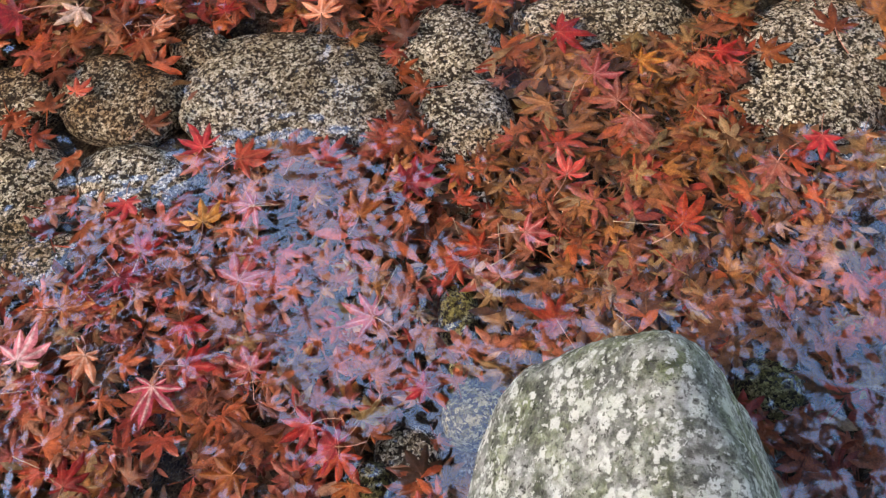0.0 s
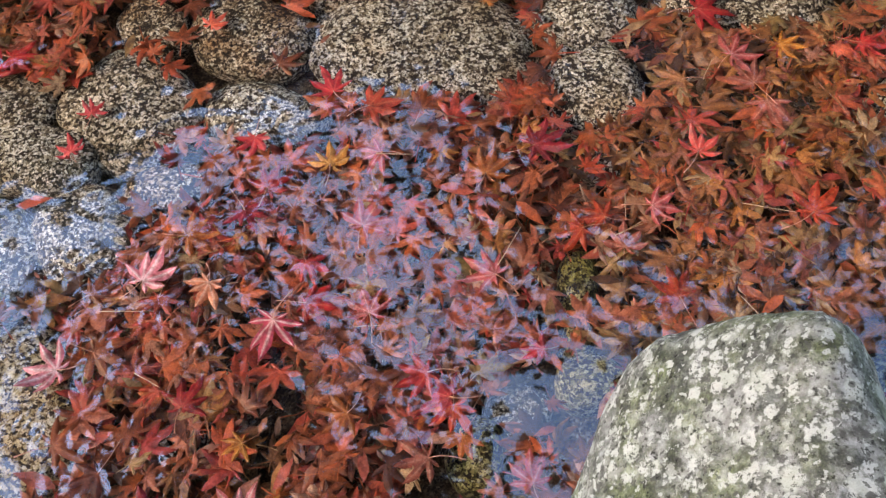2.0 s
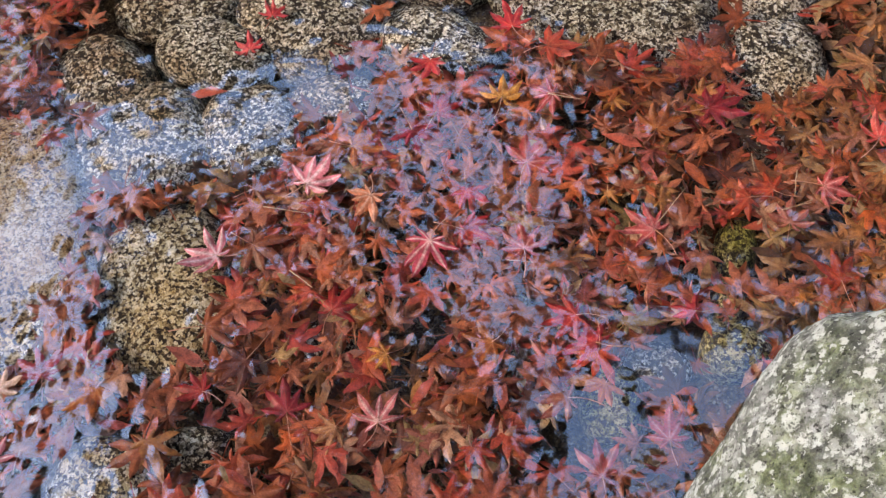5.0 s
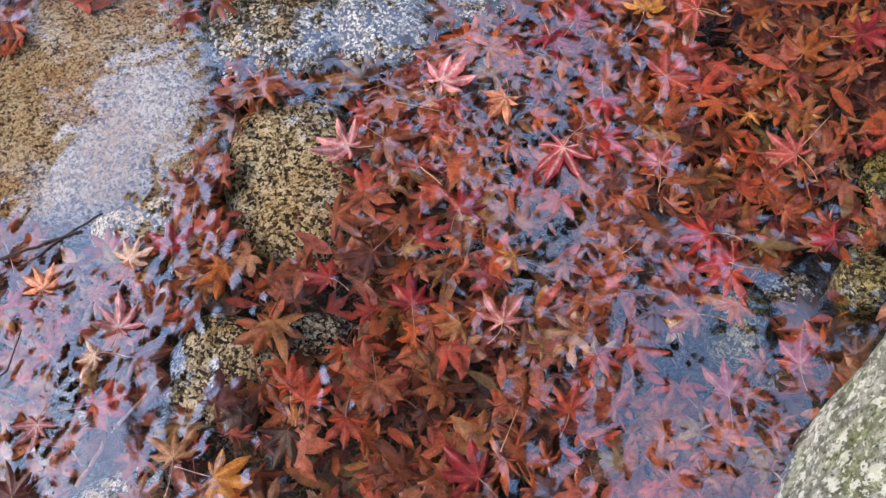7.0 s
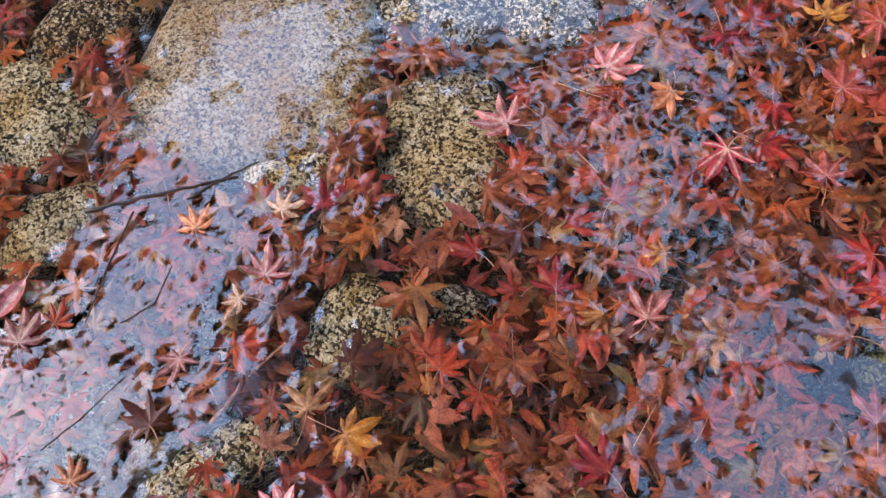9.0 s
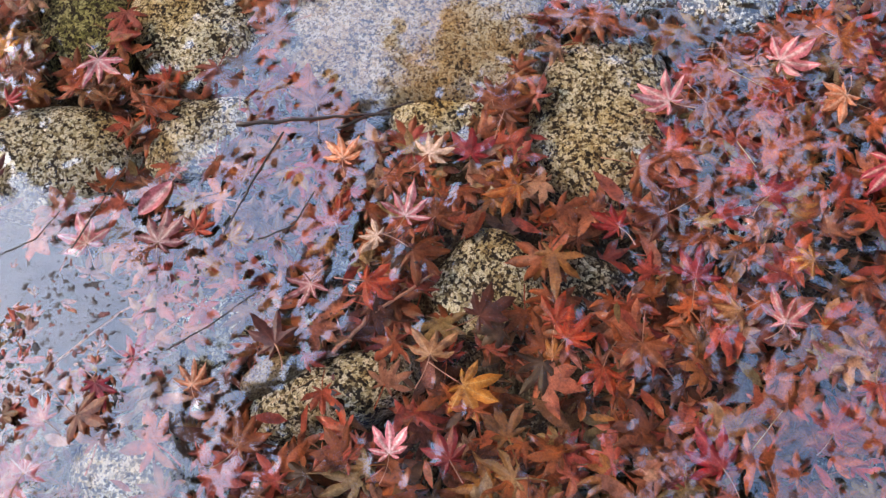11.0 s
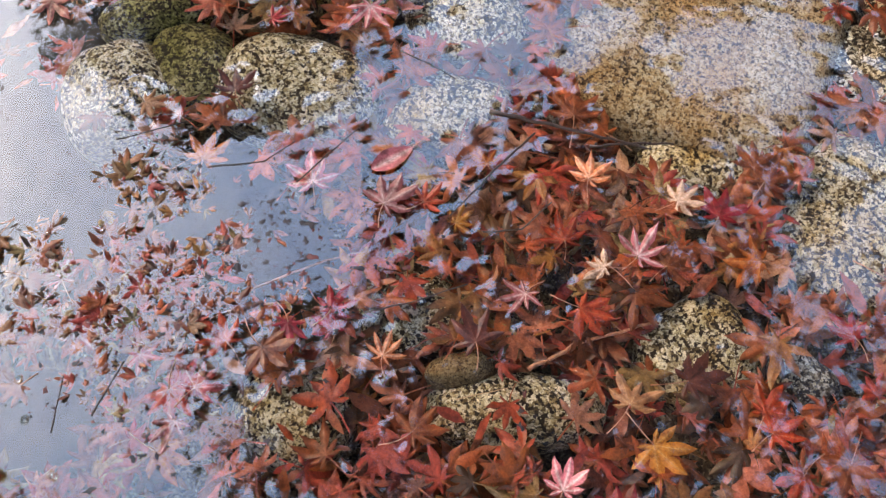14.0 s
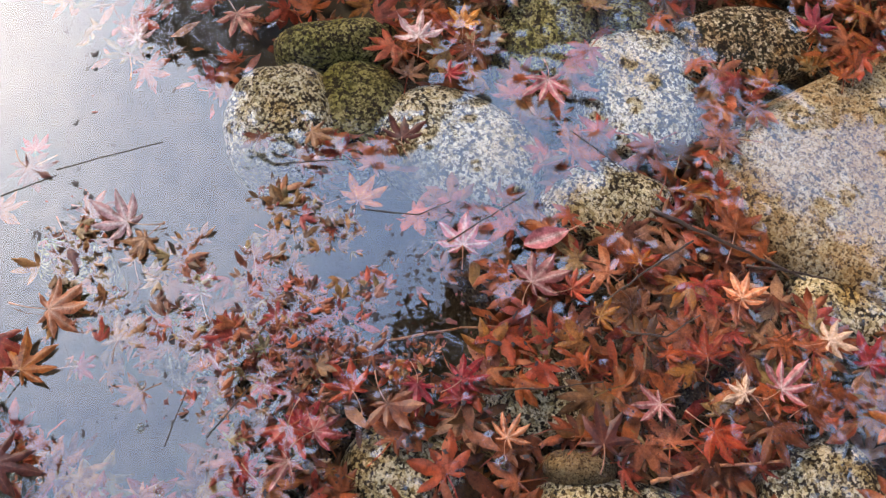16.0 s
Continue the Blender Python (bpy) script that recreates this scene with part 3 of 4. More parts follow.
leaf(-0.441, 0.371, 0.0423, 73, "red", 0)
leaf(0.239, 0.715, 0.0437, 53, "vermilion", 0)
leaf(0.410, 0.829, 0.0323, -90, "red", 1)
leaf(0.350, 0.791, 0.0437, -116, "salmon", 0)
leaf(0.363, 0.977, 0.0390, 14, "orange", 0)
leaf(0.304, 0.977, 0.0366, 0, "red", 0)
leaf(0.140, 0.942, 0.0440, 37, "pink", 0)
leaf(0.181, 0.859, 0.0424, -76, "salmon", 0)
leaf(0.095, 1.012, 0.0470, 0, "red", 0)
leaf(0.200, 0.962, 0.0315, 0, "amber", 0)
leaf(0.054, 0.692, 0.0385, 0, "pink", 0)
leaf(0.018, 0.637, 0.0330, 92, "salmon", 0)
leaf(0.081, 0.583, 0.0424, 117, "vermilion", 0)
leaf(-0.096, 0.767, 0.0449, 37, "crimson", 0)
leaf(-0.299, 0.721, 0.0385, -154, "pink", 0)
leaf(-0.245, 1.046, 0.0437, 97, "peach", 1)
leaf(-0.472, 1.015, 0.0344, 0, "peach", 1)
leaf(-0.346, 0.556, 0.0325, -53, "red", 0)
leaf(-0.330, 0.507, 0.0344, 2, "red", 0)
leaf(-0.451, 0.852, 0.0346, 40, "rust", 0)
leaf(-0.563, 0.902, 0.0256, 61, "vermilion", 1)
leaf(-0.039, 0.647, 0.0373, -155, "vermilion", 0)
leaf(-0.065, 0.489, 0.0260, -178, "crimson", 0)
leaf(-0.162, 0.420, 0.0447, 172, "crimson", 0)
leaf(-0.147, 0.402, 0.0376, -84, "vermilion", 0)
leaf(-0.699, 1.036, 0.0580, -152, "red", 1)
leaf(-0.537, 1.033, 0.0489, 131, "rust", 0)
leaf(-0.590, 0.995, 0.0439, 29, "rust", 0)
leaf(-0.490, 0.990, 0.0468, -56, "rust", 0)
leaf(-0.387, 1.054, 0.0290, 107, "red", 0)
leaf(-0.007, 1.064, 0.0413, -103, "orange", 0)
leaf(0.453, 1.027, 0.0445, 89, "rust", 0)
leaf(-0.014, 0.671, 0.0325, 159, "vermilion", 0)
leaf(0.066, 0.885, 0.0416, -155, "tan", 0)
leaf(0.157, 0.900, 0.0418, 132, "salmon", 0)
leaf(-0.902, 0.738, 0.0477, 169, "vermilion", 0)
leaf(-0.845, 0.790, 0.0451, 89, "red", 0)
leaf(-0.822, 0.815, 0.0393, 12, "red", 0)
leaf(-0.681, 0.736, 0.0244, 103, "red", 1)
leaf(-0.686, 0.672, 0.0269, 119, "red", 1)
leaf(-0.601, 0.381, 0.0415, -179, "blush", 1)
leaf(-0.350, 0.266, 0.0377, 111, "blush", 0)
leaf(-0.370, 0.331, 0.0262, -146, "amber", 0)
leaf(-0.447, 0.244, 0.0352, 119, "crimson", 0)
leaf(-0.055, 0.345, 0.0353, 108, "pink", 0)
leaf(-0.189, 0.439, 0.0389, -147, "red", 0)
leaf(-0.132, 0.372, 0.0278, -98, "orange", 0)
leaf(-0.436, 0.613, 0.0379, -48, "crimson", 0)
leaf(-0.494, 0.576, 0.0379, 12, "orange", 0)
leaf(-0.450, 0.095, 0.0327, -63, "vermilion", 0)
leaf(-0.249, 0.205, 0.0363, 101, "vermilion", 0)
leaf(-0.112, 0.286, 0.0364, 118, "pink", 0)
leaf(-0.722, 0.092, 0.0346, 114, "blush", 1)
leaf(-0.752, 0.163, 0.0281, 92, "cream", 1)
leaf(-0.826, 0.094, 0.0310, 134, "peach", 1)
leaf(-0.729, 0.045, 0.0263, -133, "cream", 1)
leaf(-0.563, 0.303, 0.0419, 22, "rust", 0)
leaf(-0.514, 0.271, 0.0403, -113, "umber", 0)
leaf(-0.731, 0.265, 0.0441, 112, "rust", 0)
leaf(-0.594, -0.003, 0.0361, 122, "tan", 1)
leaf(-0.312, 0.102, 0.0404, 166, "crimson", 0)
leaf(-0.266, 0.379, 0.0365, -135, "orange", 0)
leaf(-0.240, 0.262, 0.0299, -40, "vermilion", 0)
leaf(-0.500, 0.106, 0.0361, 88, "vermilion", 0)
leaf(-0.436, 0.141, 0.0369, -54, "rust", 0)
leaf(-0.171, 0.346, 0.0364, -157, "salmon", 0)
leaf(-0.555, 0.410, 0.0443, -9, "rust", 0)
leaf(-0.509, 0.483, 0.0356, -84, "vermilion", 0)
leaf(-1.134, -0.018, 0.0393, -34, "blush", 1)
leaf(-0.906, -0.112, 0.0379, 121, "mauve", 1)
leaf(-0.738, -0.044, 0.0323, -64, "mauve", 1)
leaf(-0.756, -0.194, 0.0288, 134, "peach", 1)
leaf(-0.538, -0.007, 0.0426, 12, "amber", 0)
leaf(-0.556, -0.105, 0.0297, 135, "blush", 1)
leaf(-0.510, -0.071, 0.0326, 163, "crimson", 0)
leaf(-0.391, 0.235, 0.0290, -117, "tan", 0)
leaf(-0.679, 0.063, 0.0396, 0, "rust", 0)
leaf(-0.780, 0.032, 0.0347, 164, "vermilion", 0)
leaf(-0.695, 0.009, 0.0396, 42, "vermilion", 0)
leaf(-0.657, 0.190, 0.0394, -117, "orange", 0)
leaf(-0.581, 0.064, 0.0380, 73, "umber", 0)
leaf(-0.524, 0.111, 0.0316, 121, "vermilion", 0)
leaf(-0.546, 0.229, 0.0315, -172, "red", 0)
leaf(-0.673, -0.201, 0.0363, 107, "rust", 0)
leaf(-0.587, 0.486, 0.0352, 40, "rust", 0)
leaf(-0.754, 0.263, 0.0348, 140, "rust", 0)
leaf(-1.247, -0.140, 0.0385, 164, "shell", 1)
leaf(-1.326, -0.340, 0.0370, 12, "salmon", 1)
leaf(-1.338, -0.462, 0.0320, 177, "shell", 2)
leaf(-1.142, -0.292, 0.0266, 42, "tan", 1)
leaf(-1.157, -0.354, 0.0267, -30, "rust", 0)
leaf(-1.116, -0.198, 0.0324, 156, "umber", 1)
leaf(-1.093, -0.517, 0.0397, -127, "shell", 1)
leaf(-1.118, -0.545, 0.0330, 144, "salmon", 2)
leaf(-1.051, -0.511, 0.0247, 171, "orange", 0)
leaf(-1.008, -0.594, 0.0430, 75, "peach", 1)
leaf(-0.957, -0.630, 0.0380, 121, "orange", 1)
leaf(-0.985, -0.655, 0.0360, 20, "vermilion", 1)
leaf(-1.185, -0.600, 0.0340, 50, "umber", 2)
leaf(-1.062, -0.500, 0.0270, -60, "tan", 1)
leaf(-1.134, 0.338, 0.0342, 145, "crimson", 1)
leaf(-1.257, -0.080, 0.0331, 161, "amber", 0)
leaf(-1.209, -0.084, 0.0373, -26, "rust", 0)
leaf(-1.183, -0.118, 0.0220, 72, "red", 1)
leaf(-1.215, -0.594, 0.0221, 173, "crimson", 0)
leaf(-1.189, -0.603, 0.0299, -81, "umber", 0)
leaf(-1.055, -0.263, 0.0354, 137, "orange", 0)
leaf(-1.054, -0.314, 0.0342, -83, "orange", 0)
leaf(-0.898, 0.005, 0.0249, 167, "orange", 0)
leaf(-0.848, -0.056, 0.0260, 94, "amber", 0)
leaf(-0.885, -0.075, 0.0266, 105, "vermilion", 1)
leaf(-0.697, 0.116, 0.0376, 93, "rust", 0)
leaf(-0.726, -0.108, 0.0406, 167, "umber", 1)
leaf(-0.825, -0.383, 0.0294, 136, "crimson", 0)
leaf(-0.795, -0.446, 0.0285, 72, "red", 0)
leaf(-0.944, -0.580, 0.0199, 75, "crimson", 0)
leaf(-0.974, -0.171, 0.0405, 161, "blush", 0)
leaf(-0.997, -0.453, 0.0336, 177, "blush", 0)
leaf(-0.722, 0.195, 0.0378, 125, "crimson", 0)
leaf(-0.907, 0.125, 0.0424, 147, "rust", 0)
leaf(-0.933, 0.054, 0.0358, 106, "rust", 0)
leaf(-0.809, -0.227, 0.0287, 172, "crimson", 0)
leaf(-0.857, -0.287, 0.0286, -86, "vermilion", 0)
leaf(-0.857, -0.624, 0.0160, 72, "rust", 0)
leaf(-1.020, -0.391, 0.0251, 176, "rust", 0)
leaf(-0.957, -0.363, 0.0297, -84, "crimson", 0)
leaf(-1.000, -0.480, 0.0360, 30, "rust", 2)
leaf(-0.966, -0.538, 0.0340, 140, "tan", 2)
leaf(-0.899, -0.535, 0.0300, -80, "rust", 2)
leaf(-0.925, -0.456, 0.0340, 60, "mauve", 2)
leaf(-0.818, -0.402, 0.0380, -20, "scarlet", 2)
leaf(-0.769, -0.429, 0.0400, 40, "orange", 2)
leaf(-1.077, -0.574, 0.0380, 10, "umber", 2)
leaf(-1.030, -0.462, 0.0340, 100, "rust", 2)
leaf(-0.861, -0.662, 0.0400, 60, "umber", 1)
leaf(-0.849, -0.332, 0.0340, 200, "vermilion", 2)
leaf(-0.812, -0.298, 0.0360, 20, "rust", 1)
leaf(-0.815, -0.370, 0.0320, 100, "pink", 2)
leaf(-0.788, -0.410, 0.0300, -40, "mauve", 2)
leaf(-0.870, -0.305, 0.0300, 75, "umber", 2)
leaf(-0.824, -0.268, 0.0300, -20, "crimson", 1)
leaf(-0.868, -0.410, 0.0260, 10, "pink", 2)
leaf(-0.825, -0.217, 0.0300, 120, "crimson", 2)


# ---- the drift of sunken leaves ----
def on_stone(x, y):
    best = 0.0
    for sx, sy, top, a, b, turn, kind in STONES:
        if a < 0.035:
            continue
        dx, dy = x - sx, y - sy
        u, v = (dx * math.cos(turn) + dy * math.sin(turn)) / a, (-dx * math.sin(turn) + dy * math.cos(turn)) / b
        best = max(best, 1.25 - (u * u + v * v))
    return min(1.0, max(0.0, best * 2.2))


def litter():
    heaps = {"red": ([], [], []), "brown": ([], [], [])}
    shapes = []
    for k in range(22):
        sv, sf, sr = leaf_shape(200 + k, -0.22 + 0.11 * (k % 5), 0.15 + 0.14 * (k % 4), 0.16, 0.12)
        if k % 3 != 2:
            b, bend = len(sv), 0.3 * math.sin(k * 2.1)
            for q in (0.0, 0.35, 0.75):
                sv += [(-q, bend * q * q - 0.018, 0.03), (-q, bend * q * q + 0.018, 0.03)]
                sr += [1.0, 1.0]
            sf += [(b, b + 1, b + 3, b + 2), (b + 2, b + 3, b + 5, b + 4)]
        shapes.append((sv, sf, sr))
    r = random.Random(5)
    for _ in range(49000):
        x, y = r.uniform(-2.2, 1.3), r.uniform(-1.4, 1.8)
        edge = 1.2 - 1.2 * (abs((x + 0.5) / 1.3) ** 2.8 + abs((y - 0.2) / 1.2) ** 2.8) ** (1 / 2.8)
        edge = min(edge, (1.25 * (x + 1.9) - y) / 1.6, (y + 0.95 - 0.35 * (x + 0.9)) / 1.06)
        if edge < 0 and r.random() > 1 + (edge + 0.22 * noise.noise(Vector((x * 3, y * 3, 2.0)))) / 0.34:
            continue
        bare = on_stone(x, y) * (0.84 if y < 0.05 and x > -0.95 else 1.0)
        clear = max(bare, 0.985 * open_water(x, y))
        if x < -0.75 and on_stone(x, y) < 0.05:
            clear = max(clear, 0.2)
        if y < 0.22 and x < -0.45:
            clear = max(clear, 0.3)
        if r.random() < clear:
            continue
        if math.hypot((x - BX) / 0.13, (y - 0.24) / 0.2) < 1:
            continue
        size = r.uniform(0.026, 0.050)
        depth = r.random()
        floor_z = stone_height(x, y)
        if floor_z < -0.13 and r.random() < 0.7:
            continue
        z = floor_z + (-0.0065 - floor_z) * (1 - 0.75 * depth * depth) if floor_z < -0.009 else floor_z + 0.002
        if floor_z < -0.13:
            z = floor_z + r.uniform(0.008, 0.03)
        m = pose(x, y, z, r.gauss(0, 20), r.gauss(0, 20), r.uniform(0, 360))
        sv, sf, sr = shapes[r.randrange(len(shapes))]
        verts, faces, ribs = heaps["brown" if r.random() < (0.7 if x > 0.0 and y > 0.5 else 0.22) else "red"]
        base = len(verts)
        if r.random() < 0.38:
            # a torn, shrivelled piece: a single lobe
            size *= r.uniform(0.3, 0.85)
            sv, sr = [(-0.5, 0, 0.05), (-0.1, -0.22, 0), (0.4, -0.2, 0.06), (1.0, 0.06, 0), (0.35, 0.22, 0.08), (-0.15, 0.18, 0), (0.3, 0.0, -0.05)], [0.4, 0, 0, 0.5, 0, 0, 1.0]
            sf = [(0, 1, 6), (1, 2, 6), (2, 3, 6), (3, 4, 6), (4, 5, 6), (5, 0, 6)]
        for v in sv:
            p = m @ Vector((v[0] * size - 0.2 * size, v[1] * size, v[2] * size))
            verts.append((p.x, p.y, min(p.z, -0.0048)))
        faces.extend(tuple(base + q for q in f) for f in sf)
        ribs.extend(sr)
    for colour, mat in (("red", LITTER), ("brown", LITTER_BROWN)):
        verts, faces, ribs = heaps[colour]
        ob = mesh_object("sunken_leaves", verts, faces, mat, None, True, ribs)
        tagged(ob, "drift of sodden " + colour + " maple leaves under shallow water", "leaf litter", kind="stuff")


litter()

# ---- water ----
wx, wy = spread_axis(-1.55, 0.62, 0.0036, 4.0), spread_axis(-0.85, 1.2, 0.0036, 4.0)
X, Y = np.meshgrid(wx, wy)
Z = np.zeros_like(X)
wr = random.Random(9)
RIPPLE = 0.008


def dimple(x, y, amount, sigma, ring=0.0):
    i0, i1 = np.searchsorted(wx, (x - 4 * sigma, x + 4 * sigma))
    j0, j1 = np.searchsorted(wy, (y - 4 * sigma, y + 4 * sigma))
    if i1 <= i0 or j1 <= j0:
        return
    d2 = (X[j0:j1, i0:i1] - x) ** 2 + (Y[j0:j1, i0:i1] - y) ** 2
    Z[j0:j1, i0:i1] += amount * np.exp(-d2 / (2 * sigma * sigma)) * (1 - ring * d2 / (sigma * sigma))


for x, y, radius, turn, floating in PLACED:
    calm = (1.0 - 0.93 * open_water(x, y)) * (0.35 if y < -0.3 and x < -0.7 else 1.0)
    for k in range(12 if floating else 8):
        a, d = wr.uniform(0, 2 * math.pi), radius * wr.uniform(0.35, 1.15)
        dimple(x + d * math.cos(a), y + d * math.sin(a), calm * wr.choice((-1, 1)) * wr.uniform(0.0003, 0.0012), wr.uniform(0.004, 0.009), wr.choice((0, 0.5)))
for x, y, radius, turn, floating in PLACED:
    if not floating and wr.random() < 0.5:
        continue
    for k in range(3):
        a, d, sigma = wr.uniform(0, 2 * math.pi), radius * wr.uniform(0.5, 1.2), wr.uniform(0.008, 0.013)
        px, py = x + d * math.cos(a), y + d * math.sin(a)
        i0, i1 = np.searchsorted(wx, (px - 3 * sigma, px + 3 * sigma))
        j0, j1 = np.searchsorted(wy, (py - 3 * sigma, py + 3 * sigma))
        if i1 > i0 and j1 > j0:
            rr = np.hypot(X[j0:j1, i0:i1] - px, Y[j0:j1, i0:i1] - py)
            Z[j0:j1, i0:i1] += 0.00034 * (1 - 0.7 * open_water(px, py)) * np.cos(2 * math.pi * rr / 0.0115) * np.exp(-rr * rr / (2 * sigma * sigma))
for _ in range(6500):
    x, y = wr.uniform(-1.5, 0.6), wr.uniform(-0.8, 1.15)
    if wr.random() < max(open_water(x, y), 0.8 * on_stone(x, y)):
        continue
    dimple(x, y, wr.choice((-1, 1)) * (0.25 if y < -0.15 and x < -0.7 else 1.0) * wr.uniform(0.0001, 0.0010), wr.uniform(0.0036, 0.009), wr.choice((0, 0.5)))
still = np.zeros_like(X)
for cx, cy, a, b, turn, far, full in [(*o, 1.4, 1.0) for o in OPEN_WATER] + [(o[0], o[1], o[3], o[4], math.degrees(o[5]), 1.25, 0.75) for o in STONES if o[3] > 0.035]:
    c, s = math.cos(radians(turn)), math.sin(radians(turn))
    u, v = ((X - cx) * c + (Y - cy) * s) / a, (-(X - cx) * s + (Y - cy) * c) / b
    still = np.maximum(still, full * np.clip(far - (u * u + v * v), 0, 1))
# short crossing ripples, stronger in some stretches than in others
swell, gusts = np.zeros_like(X), np.zeros_like(X)
bent_x = X + 0.004 * np.sin(95 * Y + 1.3) + 0.003 * np.sin(170 * X + 60 * Y)
bent_y = Y + 0.004 * np.sin(88 * X + 0.4) + 0.003 * np.sin(150 * Y - 70 * X)
for _ in range(56):
    a, k, phase = wr.uniform(0, 2 * math.pi), 2 * math.pi / wr.uniform(0.013, 0.038), wr.uniform(0, 6.3)
    swell += np.sin(k * (bent_x * math.cos(a) + bent_y * math.sin(a)) + phase) / k
for _ in range(8):
    a, k, phase = wr.uniform(0, 2 * math.pi), 2 * math.pi / wr.uniform(0.15, 0.5), wr.uniform(0, 6.3)
    gusts += np.sin(k * (X * math.cos(a) + Y * math.sin(a)) + phase)
inside = (X > -1.5) & (X < 0.58) & (Y > -0.8) & (Y < 1.15)
swell *= inside * RIPPLE * np.clip(1.0 - still, 0.03, 1) * np.interp(X + 0.6 * np.minimum(Y, 0.4), [-0.95, -0.2], [0.18, 1.0]) * np.clip(1.0 + 0.3 * gusts, 0.25, 1.8)
Z += swell
n = len(wx)
verts = np.stack([X, Y, Z], -1).reshape(-1, 3)
idx = np.arange(len(wy) * n).reshape(len(wy), n)
quads = np.stack([idx[:-1, :-1], idx[:-1, 1:], idx[1:, 1:], idx[1:, :-1]], -1).reshape(-1, 4)
me = bpy.data.meshes.new("water")
me.vertices.add(len(verts))
me.vertices.foreach_set("co", verts.ravel())
me.loops.add(quads.size)
me.loops.foreach_set("vertex_index", quads.ravel())
me.polygons.add(len(quads))
me.polygons.foreach_set("loop_start", np.arange(0, quads.size, 4))
me.polygons.foreach_set("use_smooth", np.ones(len(quads), dtype=bool))
me.materials.append(WATER)
me.attributes.new("stir", "FLOAT", "POINT").data.foreach_set("value", (1.0 - still).astype(np.float32).ravel())
me.update(calc_edges=True)
water = new("water", me)
water.visible_shadow = False
tagged(water, "clear still pond water mirroring blue sky and trees", "water", kind="structure")


# ---- trees round the pond ----
def tree(base, fork, boughs, foliage, seed, label, trunk=0.13, size=0.07, thick=0.16):
    """A leaning trunk, a limb to each bough and flat layered sprays of many small leaves. boughs: rows of place, height and spread."""
    r = random.Random(seed)
    root = new("tree")
    x, y = base
    root.location = (x, y, bed_height(x, y))
    top = Vector((fork[0] - x, fork[1] - y, fork[2] - root.location.z))
    bend = [(0, -0.15), (0.12, 0.15), (0.30, 0.32), (0.52, 0.52), (0.76, 0.76), (1.0, 1.0)]
    pts = [Vector((top.x * s ** 1.6 + 0.07 * math.sin(6 * s + seed), top.y * s ** 1.6 + 0.05 * math.sin(4 * s), top.z * h)) for s, h in bend]
    pts[0].z = -0.2
    v, f = tube_data(pts, [trunk * q for q in (1.35, 1.0, 0.9, 0.78, 0.64, 0.45)], 10)
    mesh_object("trunk", v, f, BARK, root)
    verts, faces = [], []
    for bx, by, bz, spread in boughs:
        end = Vector((bx - x, by - y, bz - root.location.z))
        start = pts[5] if r.random() < 0.6 else pts[4]
        half = (start + end) / 2 + Vector((r.uniform(-0.15, 0.15), r.uniform(-0.15, 0.15), r.uniform(0.02, 0.22)))
        v, f = tube_data([start, start.lerp(half, 0.5) + Vector((0, 0, 0.05)), half, half.lerp(end, 0.55), end], [trunk * q for q in (0.36, 0.30, 0.22, 0.13, 0.05)], 6)
        mesh_object("limb", v, f, BARK, root)
        phase = r.uniform(0, 6)
        for _ in range(int(2800 * spread * spread / (size / 0.07) ** 2) + 80):
            a = r.uniform(0, 2 * math.pi)
            d = spread * math.sqrt(r.random()) * (1 + 0.16 * math.sin(3 * a + phase) + 0.10 * math.sin(7 * a - 2 * phase))
            p = end + Vector((math.cos(a) * d, math.sin(a) * d, r.uniform(-thick, thick)))
            w = size * r.uniform(0.6, 1.3)
            m = pose(p.x, p.y, p.z, r.gauss(0, 28), r.gauss(0, 28), r.uniform(0, 360))
            b = len(verts)
            # three lobes of a maple leaf
            verts.extend(m @ Vector(q) for q in ((-0.7 * w, 0, 0), (0, -0.18 * w, 0), (0.1 * w, -0.9 * w, -0.1 * w), (0.3 * w, -0.2 * w, 0), (w, 0, -0.12 * w),
                                                       (0.3 * w, 0.2 * w, 0), (0.1 * w, 0.9 * w, -0.1 * w), (0, 0.18 * w, 0)))
            faces.extend(((b, b + 1, b + 7), (b + 1, b + 2, b + 3), (b + 1, b + 3, b + 5, b + 7), (b + 3, b + 4, b + 5), (b + 5, b + 6, b + 7)))
    mesh_object("crown", verts, faces, foliage, root, False)
    tagged(root, label, "tree", "trees round the pond")
    return root


RED = "maple tree in red-brown autumn leaf over the pond"
DARK = "unseen dark evergreen tree added to hold off low sky light"
tree((-1.6, 8.2), (-1.6, 6.3, 3.9), ((-4.3, 4.7, 4.6, 0.75), (-3.2, 4.75, 4.4, 0.75), (-2.2, 4.75, 4.6, 0.7), (-1.2, 4.75, 4.4, 0.7), (-0.3, 4.6, 4.6, 0.7),
     (-3.9, 5.8, 4.9, 0.9), (-2.4, 5.9, 4.7, 0.9), (-0.8, 5.9, 4.9, 0.9), (-4.6, 3.7, 4.5, 0.5), (-3.9, 3.8, 4.5, 0.4), (-0.65, 5.1, 9.0, 0.85), (-1.0, 6.71, 9.0, 0.86)), AUTUMN, 81, RED, 0.16)
